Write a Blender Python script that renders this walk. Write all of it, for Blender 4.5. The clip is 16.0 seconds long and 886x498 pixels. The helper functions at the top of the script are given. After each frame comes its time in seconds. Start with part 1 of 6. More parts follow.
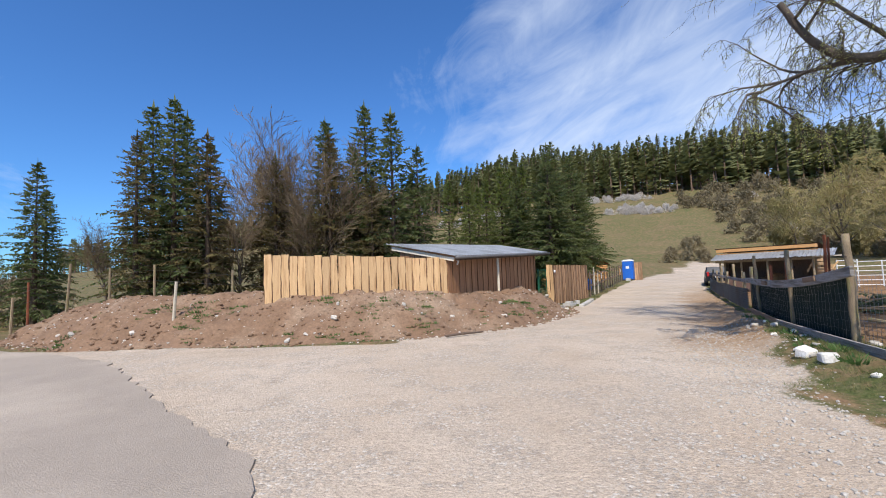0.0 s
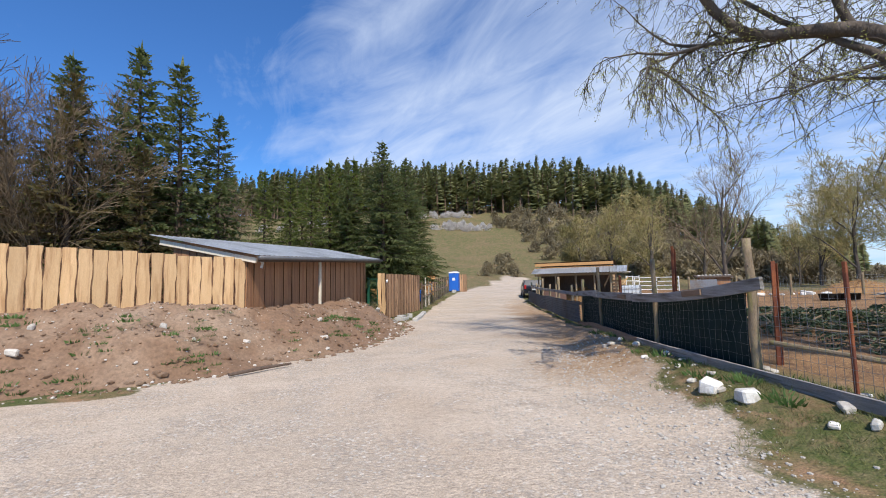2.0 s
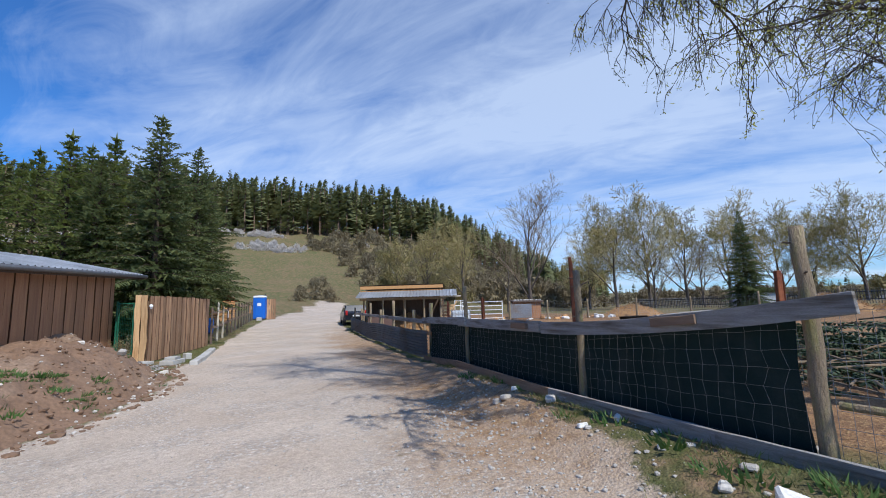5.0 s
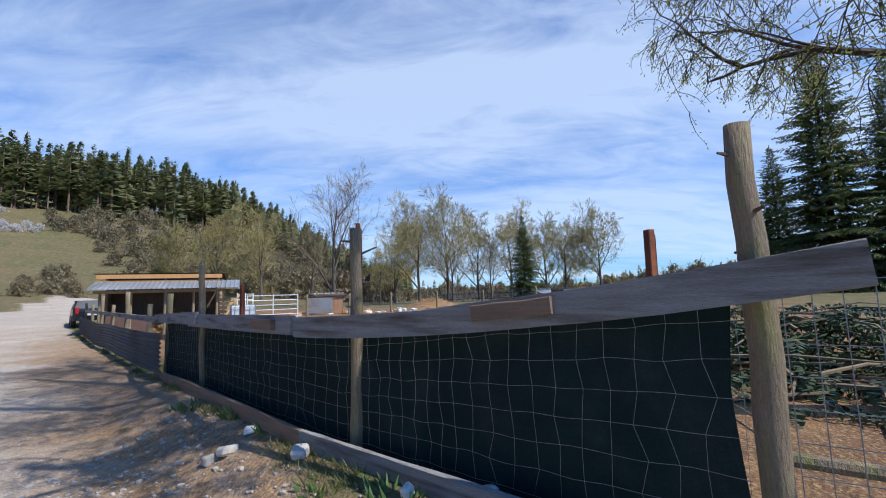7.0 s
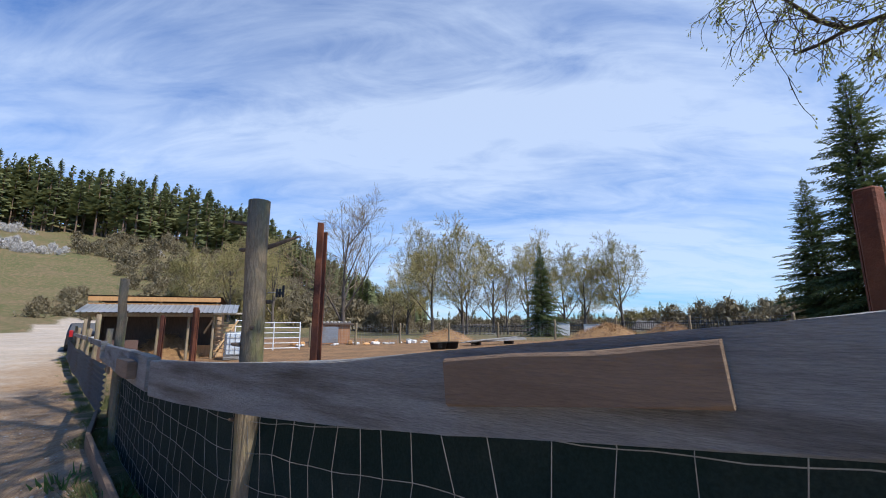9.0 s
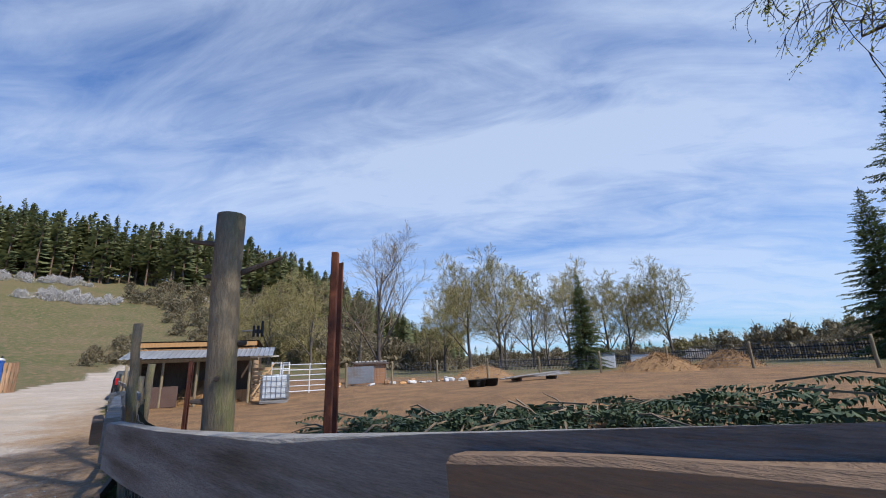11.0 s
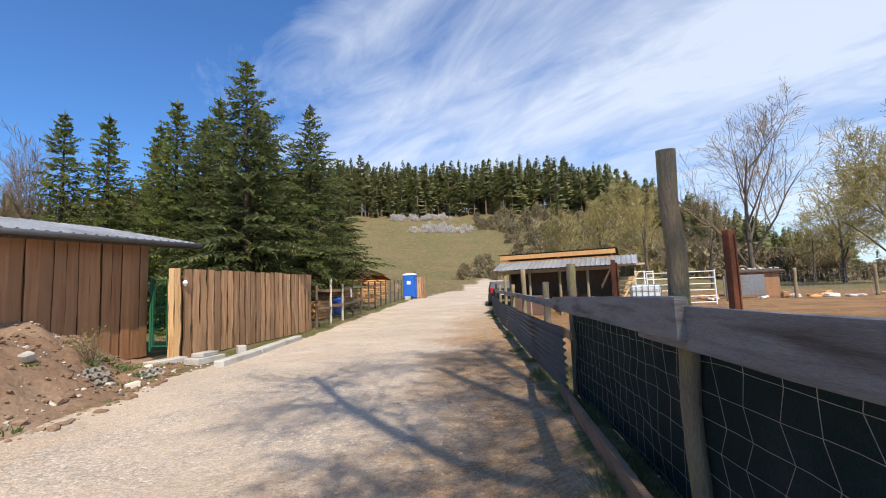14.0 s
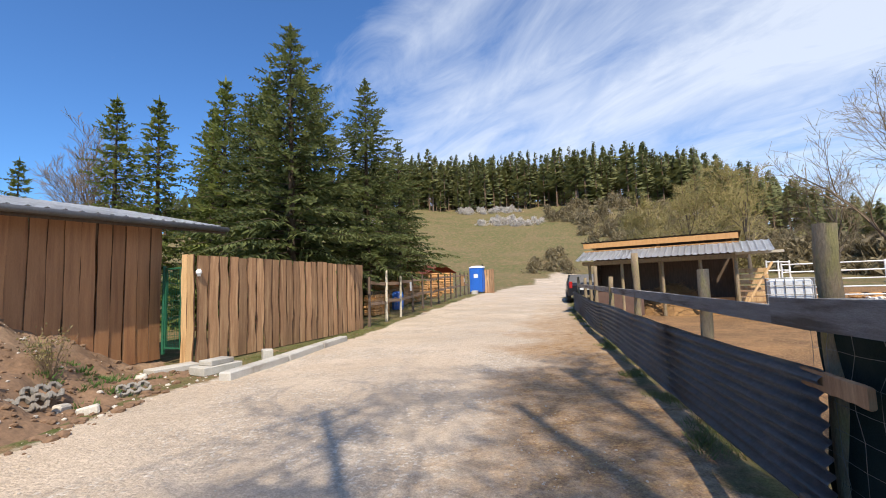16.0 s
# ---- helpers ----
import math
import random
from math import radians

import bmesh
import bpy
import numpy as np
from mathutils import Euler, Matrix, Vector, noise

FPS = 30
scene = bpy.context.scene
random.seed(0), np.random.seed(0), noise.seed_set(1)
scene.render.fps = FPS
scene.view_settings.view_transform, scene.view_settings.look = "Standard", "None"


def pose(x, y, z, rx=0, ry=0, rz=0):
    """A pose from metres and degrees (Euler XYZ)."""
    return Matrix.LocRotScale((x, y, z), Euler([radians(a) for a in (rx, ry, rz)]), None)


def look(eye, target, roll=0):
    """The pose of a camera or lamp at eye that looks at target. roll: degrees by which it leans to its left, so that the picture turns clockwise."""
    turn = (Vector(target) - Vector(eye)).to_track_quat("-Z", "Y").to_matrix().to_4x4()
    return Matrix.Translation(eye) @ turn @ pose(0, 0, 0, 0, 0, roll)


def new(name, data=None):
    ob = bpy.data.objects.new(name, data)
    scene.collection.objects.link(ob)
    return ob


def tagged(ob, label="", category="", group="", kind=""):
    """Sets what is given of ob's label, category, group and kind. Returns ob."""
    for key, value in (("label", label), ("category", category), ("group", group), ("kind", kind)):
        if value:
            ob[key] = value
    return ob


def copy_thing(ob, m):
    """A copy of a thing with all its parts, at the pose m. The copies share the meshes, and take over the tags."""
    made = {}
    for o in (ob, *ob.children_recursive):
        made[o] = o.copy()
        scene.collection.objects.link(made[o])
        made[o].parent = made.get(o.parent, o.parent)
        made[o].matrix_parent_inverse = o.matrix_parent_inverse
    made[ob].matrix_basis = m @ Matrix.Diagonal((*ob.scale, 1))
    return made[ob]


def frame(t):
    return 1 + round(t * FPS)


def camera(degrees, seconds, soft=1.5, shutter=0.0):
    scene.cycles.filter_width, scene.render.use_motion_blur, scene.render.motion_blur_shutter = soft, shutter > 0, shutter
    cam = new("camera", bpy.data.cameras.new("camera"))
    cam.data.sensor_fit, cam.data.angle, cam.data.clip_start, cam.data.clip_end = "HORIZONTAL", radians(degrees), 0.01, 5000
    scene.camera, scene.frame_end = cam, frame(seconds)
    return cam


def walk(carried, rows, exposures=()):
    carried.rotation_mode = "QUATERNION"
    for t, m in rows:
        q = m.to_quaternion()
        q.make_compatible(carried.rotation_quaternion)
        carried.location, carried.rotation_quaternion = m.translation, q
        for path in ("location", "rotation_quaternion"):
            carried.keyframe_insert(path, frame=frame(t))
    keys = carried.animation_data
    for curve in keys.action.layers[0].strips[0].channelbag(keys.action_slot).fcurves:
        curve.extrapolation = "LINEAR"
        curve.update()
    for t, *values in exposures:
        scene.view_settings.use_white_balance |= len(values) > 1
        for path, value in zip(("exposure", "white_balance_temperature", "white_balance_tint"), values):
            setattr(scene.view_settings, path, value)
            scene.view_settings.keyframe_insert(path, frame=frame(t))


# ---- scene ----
cam = camera(91.78, 16.0, 1.0)
PATH = [
    (0.0, pose(0.304, -0.473, 1.585, 94.02, 2.13, 5.98)),
    (0.5, pose(0.288, 0.338, 1.554, 93.61, 2.08, 2.81)),
    (1.0, pose(0.327, 1.129, 1.535, 95.05, 2.35, -2.83)),
    (1.5, pose(0.405, 1.936, 1.534, 93.37, 1.38, -9.99)),
    (2.0, pose(0.520, 2.711, 1.552, 94.73, 1.29, -16.74)),
    (2.5, pose(0.626, 3.361, 1.585, 95.09, 1.79, -21.59)),
    (3.0, pose(0.698, 3.951, 1.619, 96.25, 2.25, -27.71)),
    (5.5, look((2.30, 6.74, 1.53), (3.742, 8.108, 1.748), -3.05)),
    (6, look((2.935, 7.094, 1.553), (4.554, 8.257, 1.713), -4.38)),
    (6.5, look((3.466, 7.280, 1.473), (5.231, 8.201, 1.653), -1.97)),
    (7, look((3.926, 7.368, 1.419), (5.747, 8.168, 1.632), -1.85)),
    (7.5, look((4.294, 7.498, 1.496), (6.137, 8.255, 1.675), -2.69)),
    (8, look((4.725, 7.638, 1.490), (6.554, 8.415, 1.712), -1.65)),
    (8.5, look((5.084, 7.752, 1.417), (6.881, 8.578, 1.716), -0.51)),
    (11, look((5.752, 7.969, 1.435), (7.421, 8.942, 1.953), -2.25)),
    (11.5, look((5.772, 8.415, 1.446), (7.242, 9.705, 1.865), -2.73)),
    (12, look((5.667, 8.742, 1.398), (6.660, 10.450, 1.711), -3.46)),
    (12.5, pose(5.826, 9.289, 1.409, 95.65, 2.48, -14.52)),
    (13.0, pose(6.009, 9.939, 1.397, 94.94, 1.55, -14.83)),
    (13.5, pose(6.189, 10.610, 1.373, 95.47, 2.73, -17.16)),
    (14.0, pose(6.345, 11.178, 1.367, 95.44, 2.35, -18.34)),
    (14.5, pose(6.531, 11.761, 1.371, 95.57, 2.41, -17.05)),
    (15.0, pose(6.724, 12.417, 1.363, 95.04, 2.46, -15.05)),
    (15.5, pose(6.899, 13.097, 1.350, 95.22, 2.70, -12.22)),
    (16.0, pose(7.087, 13.757, 1.347, 95.00, 1.92, -9.26)),
]
walk(cam, PATH, [(0.0, 0.22, 6600, 10), (3.0, 0.16, 6450, 10), (5.5, 0.0, 5900, 9), (7.0, 0.10, 5900, 9), (8.5, 0.18, 6100, 9), (11.0, 0.0, 6150, 10), (12.0, 0.18, 6600, 10), (12.5, 0.34, 6900, 10), (16.0, 0.42, 7250, 10)])

# ---- light ----
SUN_EL, SUN_AZ = 49.0, 186.0          # azimuth the light comes from, clockwise from +y
world = bpy.data.worlds.new("sky")
scene.world = world
world.use_nodes = True
wn, wl = world.node_tree.nodes, world.node_tree.links
wn.clear()
w_out, w_bg = wn.new("ShaderNodeOutputWorld"), wn.new("ShaderNodeBackground")
sky = wn.new("ShaderNodeTexSky")
sky.sky_type, sky.sun_disc = "NISHITA", False
sky.sun_elevation, sky.sun_rotation = radians(SUN_EL), radians(SUN_AZ)
sky.air_density, sky.dust_density, sky.ozone_density = 1.0, 0.4, 3.0
w_tc, w_map = wn.new("ShaderNodeTexCoord"), wn.new("ShaderNodeMapping")
w_bg.inputs["Strength"].default_value = 0.105


def w_math(op, a, b=None, clamp=False):
    n = wn.new("ShaderNodeMath")
    n.operation, n.use_clamp = op, clamp
    for i, v in enumerate((a, b)):
        if v is None:
            continue
        if isinstance(v, (int, float)):
            n.inputs[i].default_value = v
        else:
            wl.new(v, n.inputs[i])
    return n.outputs[0]


# thin cirrus: the sky's dome laid flat (direction / height), long streaks along one heading
w_sep = wn.new("ShaderNodeSeparateXYZ")
wl.new(w_tc.outputs["Generated"], w_sep.inputs[0])
up = w_math("ADD", w_math("MAXIMUM", w_sep.outputs[2], 0.0), 0.22)
w_comb = wn.new("ShaderNodeCombineXYZ")
wl.new(w_math("DIVIDE", w_sep.outputs[0], up), w_comb.inputs[0])
wl.new(w_math("DIVIDE", w_sep.outputs[1], up), w_comb.inputs[1])
w_turn = wn.new("ShaderNodeMapping")
w_turn.inputs["Rotation"].default_value = (0, 0, radians(-25))
wl.new(w_comb.outputs[0], w_turn.inputs[0])
w_map.inputs["Scale"].default_value = (1.0, 0.38, 1.0)
wl.new(w_turn.outputs[0], w_map.inputs[0])
big, fine_n = wn.new("ShaderNodeTexNoise"), wn.new("ShaderNodeTexNoise")
for n, s, d, r, dist in ((big, 1.15, 7.0, 0.56, 0.7), (fine_n, 4.2, 8.0, 0.62, 1.6)):
    wl.new(w_map.outputs[0], n.inputs["Vector"])
    n.inputs["Scale"].default_value, n.inputs["Detail"].default_value = s, d
    n.inputs["Roughness"].default_value, n.inputs["Distortion"].default_value = r, dist
# clear sky towards the north-west
side = w_math("ADD", w_math("MULTIPLY", w_sep.outputs[0], 1.0), w_math("MULTIPLY", w_sep.outputs[1], 0.12))
veil = w_math("ADD", w_math("MULTIPLY", w_math("ADD", side, 0.22), 1.7, True), 0.10, True)
dens = w_math("ADD", w_math("MULTIPLY", big.outputs["Fac"], 0.75), w_math("MULTIPLY", fine_n.outputs["Fac"], 0.33))
dens = w_math("SUBTRACT", w_math("ADD", dens, w_math("MULTIPLY", veil, 0.30)), 0.655)
dens = w_math("MULTIPLY", w_math("MULTIPLY", dens, 3.6, True), 0.72)
w_mix = wn.new("ShaderNodeMix")
w_mix.data_type = "RGBA"
w_mix.inputs[7].default_value = (6.6, 7.5, 9.0, 1)
wl.new(dens, w_mix.inputs[0])
w_tint = wn.new("ShaderNodeMix")
w_tint.data_type, w_tint.blend_type = "RGBA", "MULTIPLY"
w_tint.inputs[0].default_value = 1.0
w_tint.inputs[7].default_value = (0.52, 0.95, 1.46, 1)
wl.new(sky.outputs[0], w_tint.inputs[6])
wl.new(w_tint.outputs[2], w_mix.inputs[6])
wl.new(w_mix.outputs[2], w_bg.inputs["Color"])
wl.new(w_bg.outputs[0], w_out.inputs[0])
sun_data = bpy.data.lights.new("sun", "SUN")
sun_data.energy, sun_data.angle, sun_data.color = 4.4, radians(0.55), (1.0, 0.93, 0.83)
sun = new("sun", sun_data)
sun.matrix_world = look((0, 0, 0), (-math.sin(radians(SUN_AZ)) * math.cos(radians(SUN_EL)), -math.cos(radians(SUN_AZ)) * math.cos(radians(SUN_EL)), -math.sin(radians(SUN_EL))))

# ---- materials ----


def mat(name, a, b, scale=3.0, rough=0.8, fine=40.0, bump=0.3, metal=0.0, grain=(1, 1, 1), vary=0.15, third=None, third_scale=0.8, contrast=0.5, local=False, spec=0.5):
    """Two colours mixed by broad noise, a third in patches, fine speckle and relief, small changes from piece to piece."""
    m = bpy.data.materials.new(name)
    m.use_nodes = True
    nt = m.node_tree
    n, l = nt.nodes, nt.links
    p = n["Principled BSDF"]
    p.inputs["Roughness"].default_value, p.inputs["Metallic"].default_value = rough, metal
    p.inputs["Specular IOR Level"].default_value = spec
    if local:
        co = n.new("ShaderNodeTexCoord").outputs["Object"]
    else:
        co = n.new("ShaderNodeNewGeometry").outputs["Position"]
    mp = n.new("ShaderNodeMapping")
    mp.inputs["Scale"].default_value = grain
    l.new(co, mp.inputs[0])
    info = n.new("ShaderNodeObjectInfo")
    if local:
        off = n.new("ShaderNodeVectorMath")
        off.operation = "SCALE"
        off.inputs[0].default_value = (37, 21, 53)
        l.new(info.outputs["Random"], off.inputs["Scale"])
        l.new(off.outputs[0], mp.inputs["Location"])

    def nz(s, d, r=0.6):
        t = n.new("ShaderNodeTexNoise")
        t.inputs["Scale"].default_value, t.inputs["Detail"].default_value, t.inputs["Roughness"].default_value = s, d, r
        l.new(mp.outputs[0], t.inputs["Vector"])
        return t.outputs["Fac"]

    def rng(fac, lo, hi, tl, th):
        r = n.new("ShaderNodeMapRange")
        r.inputs[1].default_value, r.inputs[2].default_value, r.inputs[3].default_value, r.inputs[4].default_value = lo, hi, tl, th
        l.new(fac, r.inputs[0])
        return r.outputs[0]

    def mix(fac, x, y, kind="MIX"):
        k = n.new("ShaderNodeMix")
        k.data_type, k.blend_type = "RGBA", kind
        for sock, v in ((k.inputs[0], fac), (k.inputs[6], x), (k.inputs[7], y)):
            if isinstance(v, (int, float)):
                sock.default_value = v
            elif isinstance(v, tuple):
                sock.default_value = (*v, 1)
            else:
                l.new(v, sock)
        return k.outputs[2]

    w = 0.5 - 0.42 * contrast
    col = mix(rng(nz(scale, 5), w, 1 - w, 0, 1), a, b)
    if third:
        col = mix(rng(nz(third_scale, 4), 0.5, 0.68, 0, 1), col, third)
    grey = n.new("ShaderNodeCombineColor")
    speck = rng(nz(fine, 6, 0.7), 0.3, 0.7, 1 - 0.35 * contrast, 1 + 0.35 * contrast)
    each = rng(info.outputs["Random"], 0, 1, 1 - vary, 1 + vary)
    mul = n.new("ShaderNodeMath")
    mul.operation = "MULTIPLY"
    l.new(speck, mul.inputs[0]), l.new(each, mul.inputs[1])
    for i in range(3):
        l.new(mul.outputs[0], grey.inputs[i])
    col = mix(1.0, col, grey.outputs[0], "MULTIPLY")
    l.new(col, p.inputs["Base Color"])
    if bump:
        bp = n.new("ShaderNodeBump")
        bp.inputs["Strength"].default_value, bp.inputs["Distance"].default_value = bump, 0.02
        l.new(nz(fine * 0.6, 6, 0.65), bp.inputs["Height"])
        l.new(bp.outputs[0], p.inputs["Normal"])
    return m


def leafy(name, a, b, trans=0.25, scale=6.0):
    """Foliage: colour from clump to clump, some light through the blade."""
    m = bpy.data.materials.new(name)
    m.use_nodes = True
    n, l = m.node_tree.nodes, m.node_tree.links
    p = n["Principled BSDF"]
    p.inputs["Roughness"].default_value = 0.65
    geo = n.new("ShaderNodeNewGeometry")
    mx = n.new("ShaderNodeMix")
    mx.data_type = "RGBA"
    mx.inputs[6].default_value, mx.inputs[7].default_value = (*a, 1), (*b, 1)
    add = n.new("ShaderNodeMath")
    add.operation = "MULTIPLY_ADD"
    add.inputs[1].default_value, add.inputs[2].default_value = 0.6, 0.0
    l.new(geo.outputs["Random Per Island"], add.inputs[0])
    nz = n.new("ShaderNodeTexNoise")
    nz.inputs["Scale"].default_value = scale * 0.2
    l.new(geo.outputs["Position"], nz.inputs["Vector"])
    s = n.new("ShaderNodeMath")
    s.operation = "MULTIPLY_ADD"
    s.inputs[1].default_value = 0.8
    l.new(nz.outputs["Fac"], s.inputs[0])
    l.new(add.outputs[0], s.inputs[2])
    sub = n.new("ShaderNodeMath")
    sub.operation, sub.use_clamp = "SUBTRACT", True
    sub.inputs[1].default_value = 0.2
    l.new(s.outputs[0], sub.inputs[0])
    l.new(sub.outputs[0], mx.inputs[0])
    l.new(mx.outputs[2], p.inputs["Base Color"])
    tr = n.new("ShaderNodeBsdfTranslucent")
    l.new(mx.outputs[2], tr.inputs[0])
    sh = n.new("ShaderNodeMixShader")
    sh.inputs[0].default_value = trans
    l.new(p.outputs[0], sh.inputs[1]), l.new(tr.outputs[0], sh.inputs[2])
    l.new(sh.outputs[0], n["Material Output"].inputs[0])
    return m


M_PALE = mat("fresh_sawn_wood", (0.52, 0.33, 0.16), (0.62, 0.42, 0.23), 2.0, 0.75, 30, 0.25, grain=(9, 9, 0.8), vary=0.16, third=(0.36, 0.20, 0.09), third_scale=1.1, local=True)
M_BROWN = mat("weathered_brown_boards", (0.27, 0.140, 0.070), (0.42, 0.245, 0.130), 2.0, 0.75, 30, 0.3, grain=(9, 9, 0.7), vary=0.32, third=(0.52, 0.33, 0.18), third_scale=1.3, local=True)
M_STAIN = mat("stained_boards", (0.30, 0.145, 0.068), (0.40, 0.205, 0.098), 1.6, 0.7, 30, 0.25, grain=(8, 8, 0.6), vary=0.14, third=(0.25, 0.115, 0.056), third_scale=1.0, local=True)
M_BARK_EDGE = mat("bark_edge", (0.10, 0.05, 0.03), (0.19, 0.10, 0.05), 5, 0.9, 40, 0.6, local=True)
M_GREYWOOD = mat("grey_weathered_wood", (0.22, 0.205, 0.19), (0.41, 0.39, 0.365), 2.2, 0.88, 34, 0.9, grain=(1.3, 1.3, 16), vary=0.12, third=(0.13, 0.105, 0.08), third_scale=0.8, contrast=0.85, local=True)
M_POST = mat("peeled_log", (0.19, 0.135, 0.085), (0.34, 0.265, 0.17), 2.4, 0.9, 25, 0.9, grain=(5, 5, 1.2), vary=0.15, third=(0.27, 0.235, 0.10), third_scale=2.6, contrast=0.8, local=True)
M_PALEPOST = mat("pale_post", (0.50, 0.44, 0.34), (0.62, 0.56, 0.45), 3, 0.8, 30, 0.3, grain=(6, 6, 1), local=True)
M_ROOF = mat("galvanised_sheet", (0.52, 0.55, 0.58), (0.64, 0.66, 0.69), 1.2, 0.36, 18, 0.08, metal=0.3, vary=0.05, third=(0.40, 0.42, 0.44), third_scale=0.7)
M_CORR = mat("dull_corrugated_zinc", (0.20, 0.21, 0.225), (0.27, 0.28, 0.30), 1.4, 0.55, 16, 0.15, metal=0.45, vary=0.12, third=(0.22, 0.18, 0.15), third_scale=0.9)
M_GUTTER = mat("dark_gutter", (0.12, 0.12, 0.125), (0.18, 0.18, 0.185), 3, 0.45, 30, 0.1, metal=0.4)
M_RUST = mat("rusted_steel", (0.22, 0.062, 0.022), (0.11, 0.034, 0.02), 3.0, 0.85, 40, 0.5, vary=0.1, third=(0.32, 0.10, 0.035), third_scale=2.0, local=True)
M_NET = mat("dark_shade_net", (0.009, 0.020, 0.018), (0.020, 0.036, 0.033), 2.4, 0.9, 120, 0.35, vary=0.08, contrast=0.8, third=(0.028, 0.040, 0.036), third_scale=2.6, spec=0.12)
M_WIRE = mat("galvanised_wire", (0.22, 0.22, 0.222), (0.32, 0.32, 0.32), 6, 0.5, 30, 0.0, metal=0.6)
M_GREEN = mat("green_painted_steel", (0.012, 0.09, 0.05), (0.018, 0.12, 0.07), 3, 0.4, 30, 0.1)
M_CONC = mat("concrete", (0.40, 0.385, 0.355), (0.50, 0.48, 0.44), 4, 0.9, 50, 0.4, vary=0.12, third=(0.30, 0.27, 0.23), third_scale=2.0)
M_WHITESTONE = mat("white_block", (0.68, 0.66, 0.61), (0.80, 0.78, 0.74), 4, 0.9, 40, 0.5, third=(0.48, 0.44, 0.37), third_scale=3.0)
M_OLDCONC = mat("old_grey_concrete", (0.20, 0.185, 0.165), (0.28, 0.26, 0.235), 4, 0.9, 50, 0.5, vary=0.12, third=(0.20, 0.16, 0.12), third_scale=3.0)
M_STONE = mat("pale_limestone", (0.42, 0.38, 0.33), (0.58, 0.54, 0.48), 7, 0.9, 50, 0.4, vary=0.25)
M_BLUE = mat("blue_plastic", (0.015, 0.12, 0.52), (0.02, 0.15, 0.60), 2, 0.4, 20, 0.05)
M_WHITE = mat("white_plastic", (0.70, 0.71, 0.72), (0.80, 0.80, 0.80), 2, 0.45, 20, 0.05)
M_WHITEMETAL = mat("white_painted_metal", (0.66, 0.67, 0.68), (0.78, 0.78, 0.78), 3, 0.5, 30, 0.1)
M_TANK = mat("milky_tank_plastic", (0.60, 0.64, 0.66), (0.74, 0.77, 0.78), 2, 0.4, 20, 0.05)
M_BLACK = mat("black_rubber", (0.014, 0.014, 0.015), (0.025, 0.025, 0.026), 4, 0.7, 30, 0.2)
M_OFFCUT = mat("brown_weathered_offcut", (0.19, 0.12, 0.075), (0.30, 0.20, 0.13), 1.6, 0.85, 30, 0.6, grain=(1.2, 1.2, 12), vary=0.1, local=True)
M_STRAW = mat("straw", (0.26, 0.14, 0.055), (0.38, 0.22, 0.09), 9, 0.9, 60, 0.8, third=(0.22, 0.12, 0.055), third_scale=3)
M_ORANGEWOOD = mat("orange_larch_wood", (0.46, 0.23, 0.08), (0.58, 0.32, 0.13), 2, 0.7, 30, 0.2, grain=(8, 8, 1), vary=0.15, local=True)
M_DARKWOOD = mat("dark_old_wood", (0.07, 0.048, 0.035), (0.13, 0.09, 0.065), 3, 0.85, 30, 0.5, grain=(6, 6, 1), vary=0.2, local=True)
M_TARP = mat("brown_panel", (0.13, 0.075, 0.055), (0.17, 0.10, 0.075), 3, 0.6, 30, 0.1)
M_CAR = mat("dark_car_paint", (0.012, 0.014, 0.02), (0.02, 0.022, 0.03), 2, 0.25, 20, 0.0, spec=0.6)
M_GLASS = mat("dark_car_glass", (0.01, 0.012, 0.014), (0.016, 0.018, 0.02), 2, 0.06, 20, 0.0, spec=0.8)
M_REDLIGHT = mat("red_lamp_plastic", (0.35, 0.01, 0.01), (0.42, 0.015, 0.012), 2, 0.3, 20, 0.0)
M_TRUNK = mat("willow_bark", (0.075, 0.058, 0.045), (0.15, 0.12, 0.095), 5, 0.95, 25, 1.0, grain=(3, 3, 1))
M_TWIG = mat("grey_brown_twigs", (0.16, 0.115, 0.07), (0.26, 0.19, 0.115), 1.0, 0.9, 20, 0.2)
M_TWIG_DARK = mat("dark_twigs", (0.055, 0.042, 0.032), (0.11, 0.085, 0.06), 1.5, 0.9, 20, 0.3)
M_TWIG_OCHRE = mat("ochre_willow_twigs", (0.29, 0.225, 0.095), (0.40, 0.32, 0.14), 0.6, 0.9, 20, 0.2)
M_SPTRUNK = mat("spruce_trunk", (0.06, 0.042, 0.03), (0.12, 0.085, 0.06), 4, 0.95, 20, 0.8)
M_PINETRUNK = mat("pine_trunk", (0.15, 0.095, 0.065), (0.24, 0.16, 0.11), 0.3, 0.95, 4, 0.3)
L_SPRUCE = leafy("spruce_needles", (0.066, 0.098, 0.034), (0.205, 0.230, 0.078), 0.4)
L_SPRUCE_OLD = leafy("browned_spruce_needles", (0.09, 0.088, 0.032), (0.22, 0.165, 0.065), 0.35)
L_PINE = leafy("pine_needles", (0.098, 0.122, 0.052), (0.25, 0.25, 0.10), 0.35, 0.3)
L_LARCH = leafy("young_spruce_needles", (0.10, 0.14, 0.036), (0.25, 0.28, 0.075), 0.4)
L_BUD = leafy("young_willow_leaves", (0.26, 0.28, 0.07), (0.40, 0.40, 0.11), 0.4)
L_SCRUB = leafy("brown_scrub", (0.135, 0.105, 0.062), (0.265, 0.215, 0.115), 0.2, 0.25)
L_SCRUB_OCHRE = leafy("ochre_scrub", (0.20, 0.165, 0.065), (0.30, 0.25, 0.10), 0.3, 0.25)
L_BLOSSOM = leafy("white_blossom", (0.42, 0.38, 0.34), (0.66, 0.62, 0.58), 0.2, 0.4)
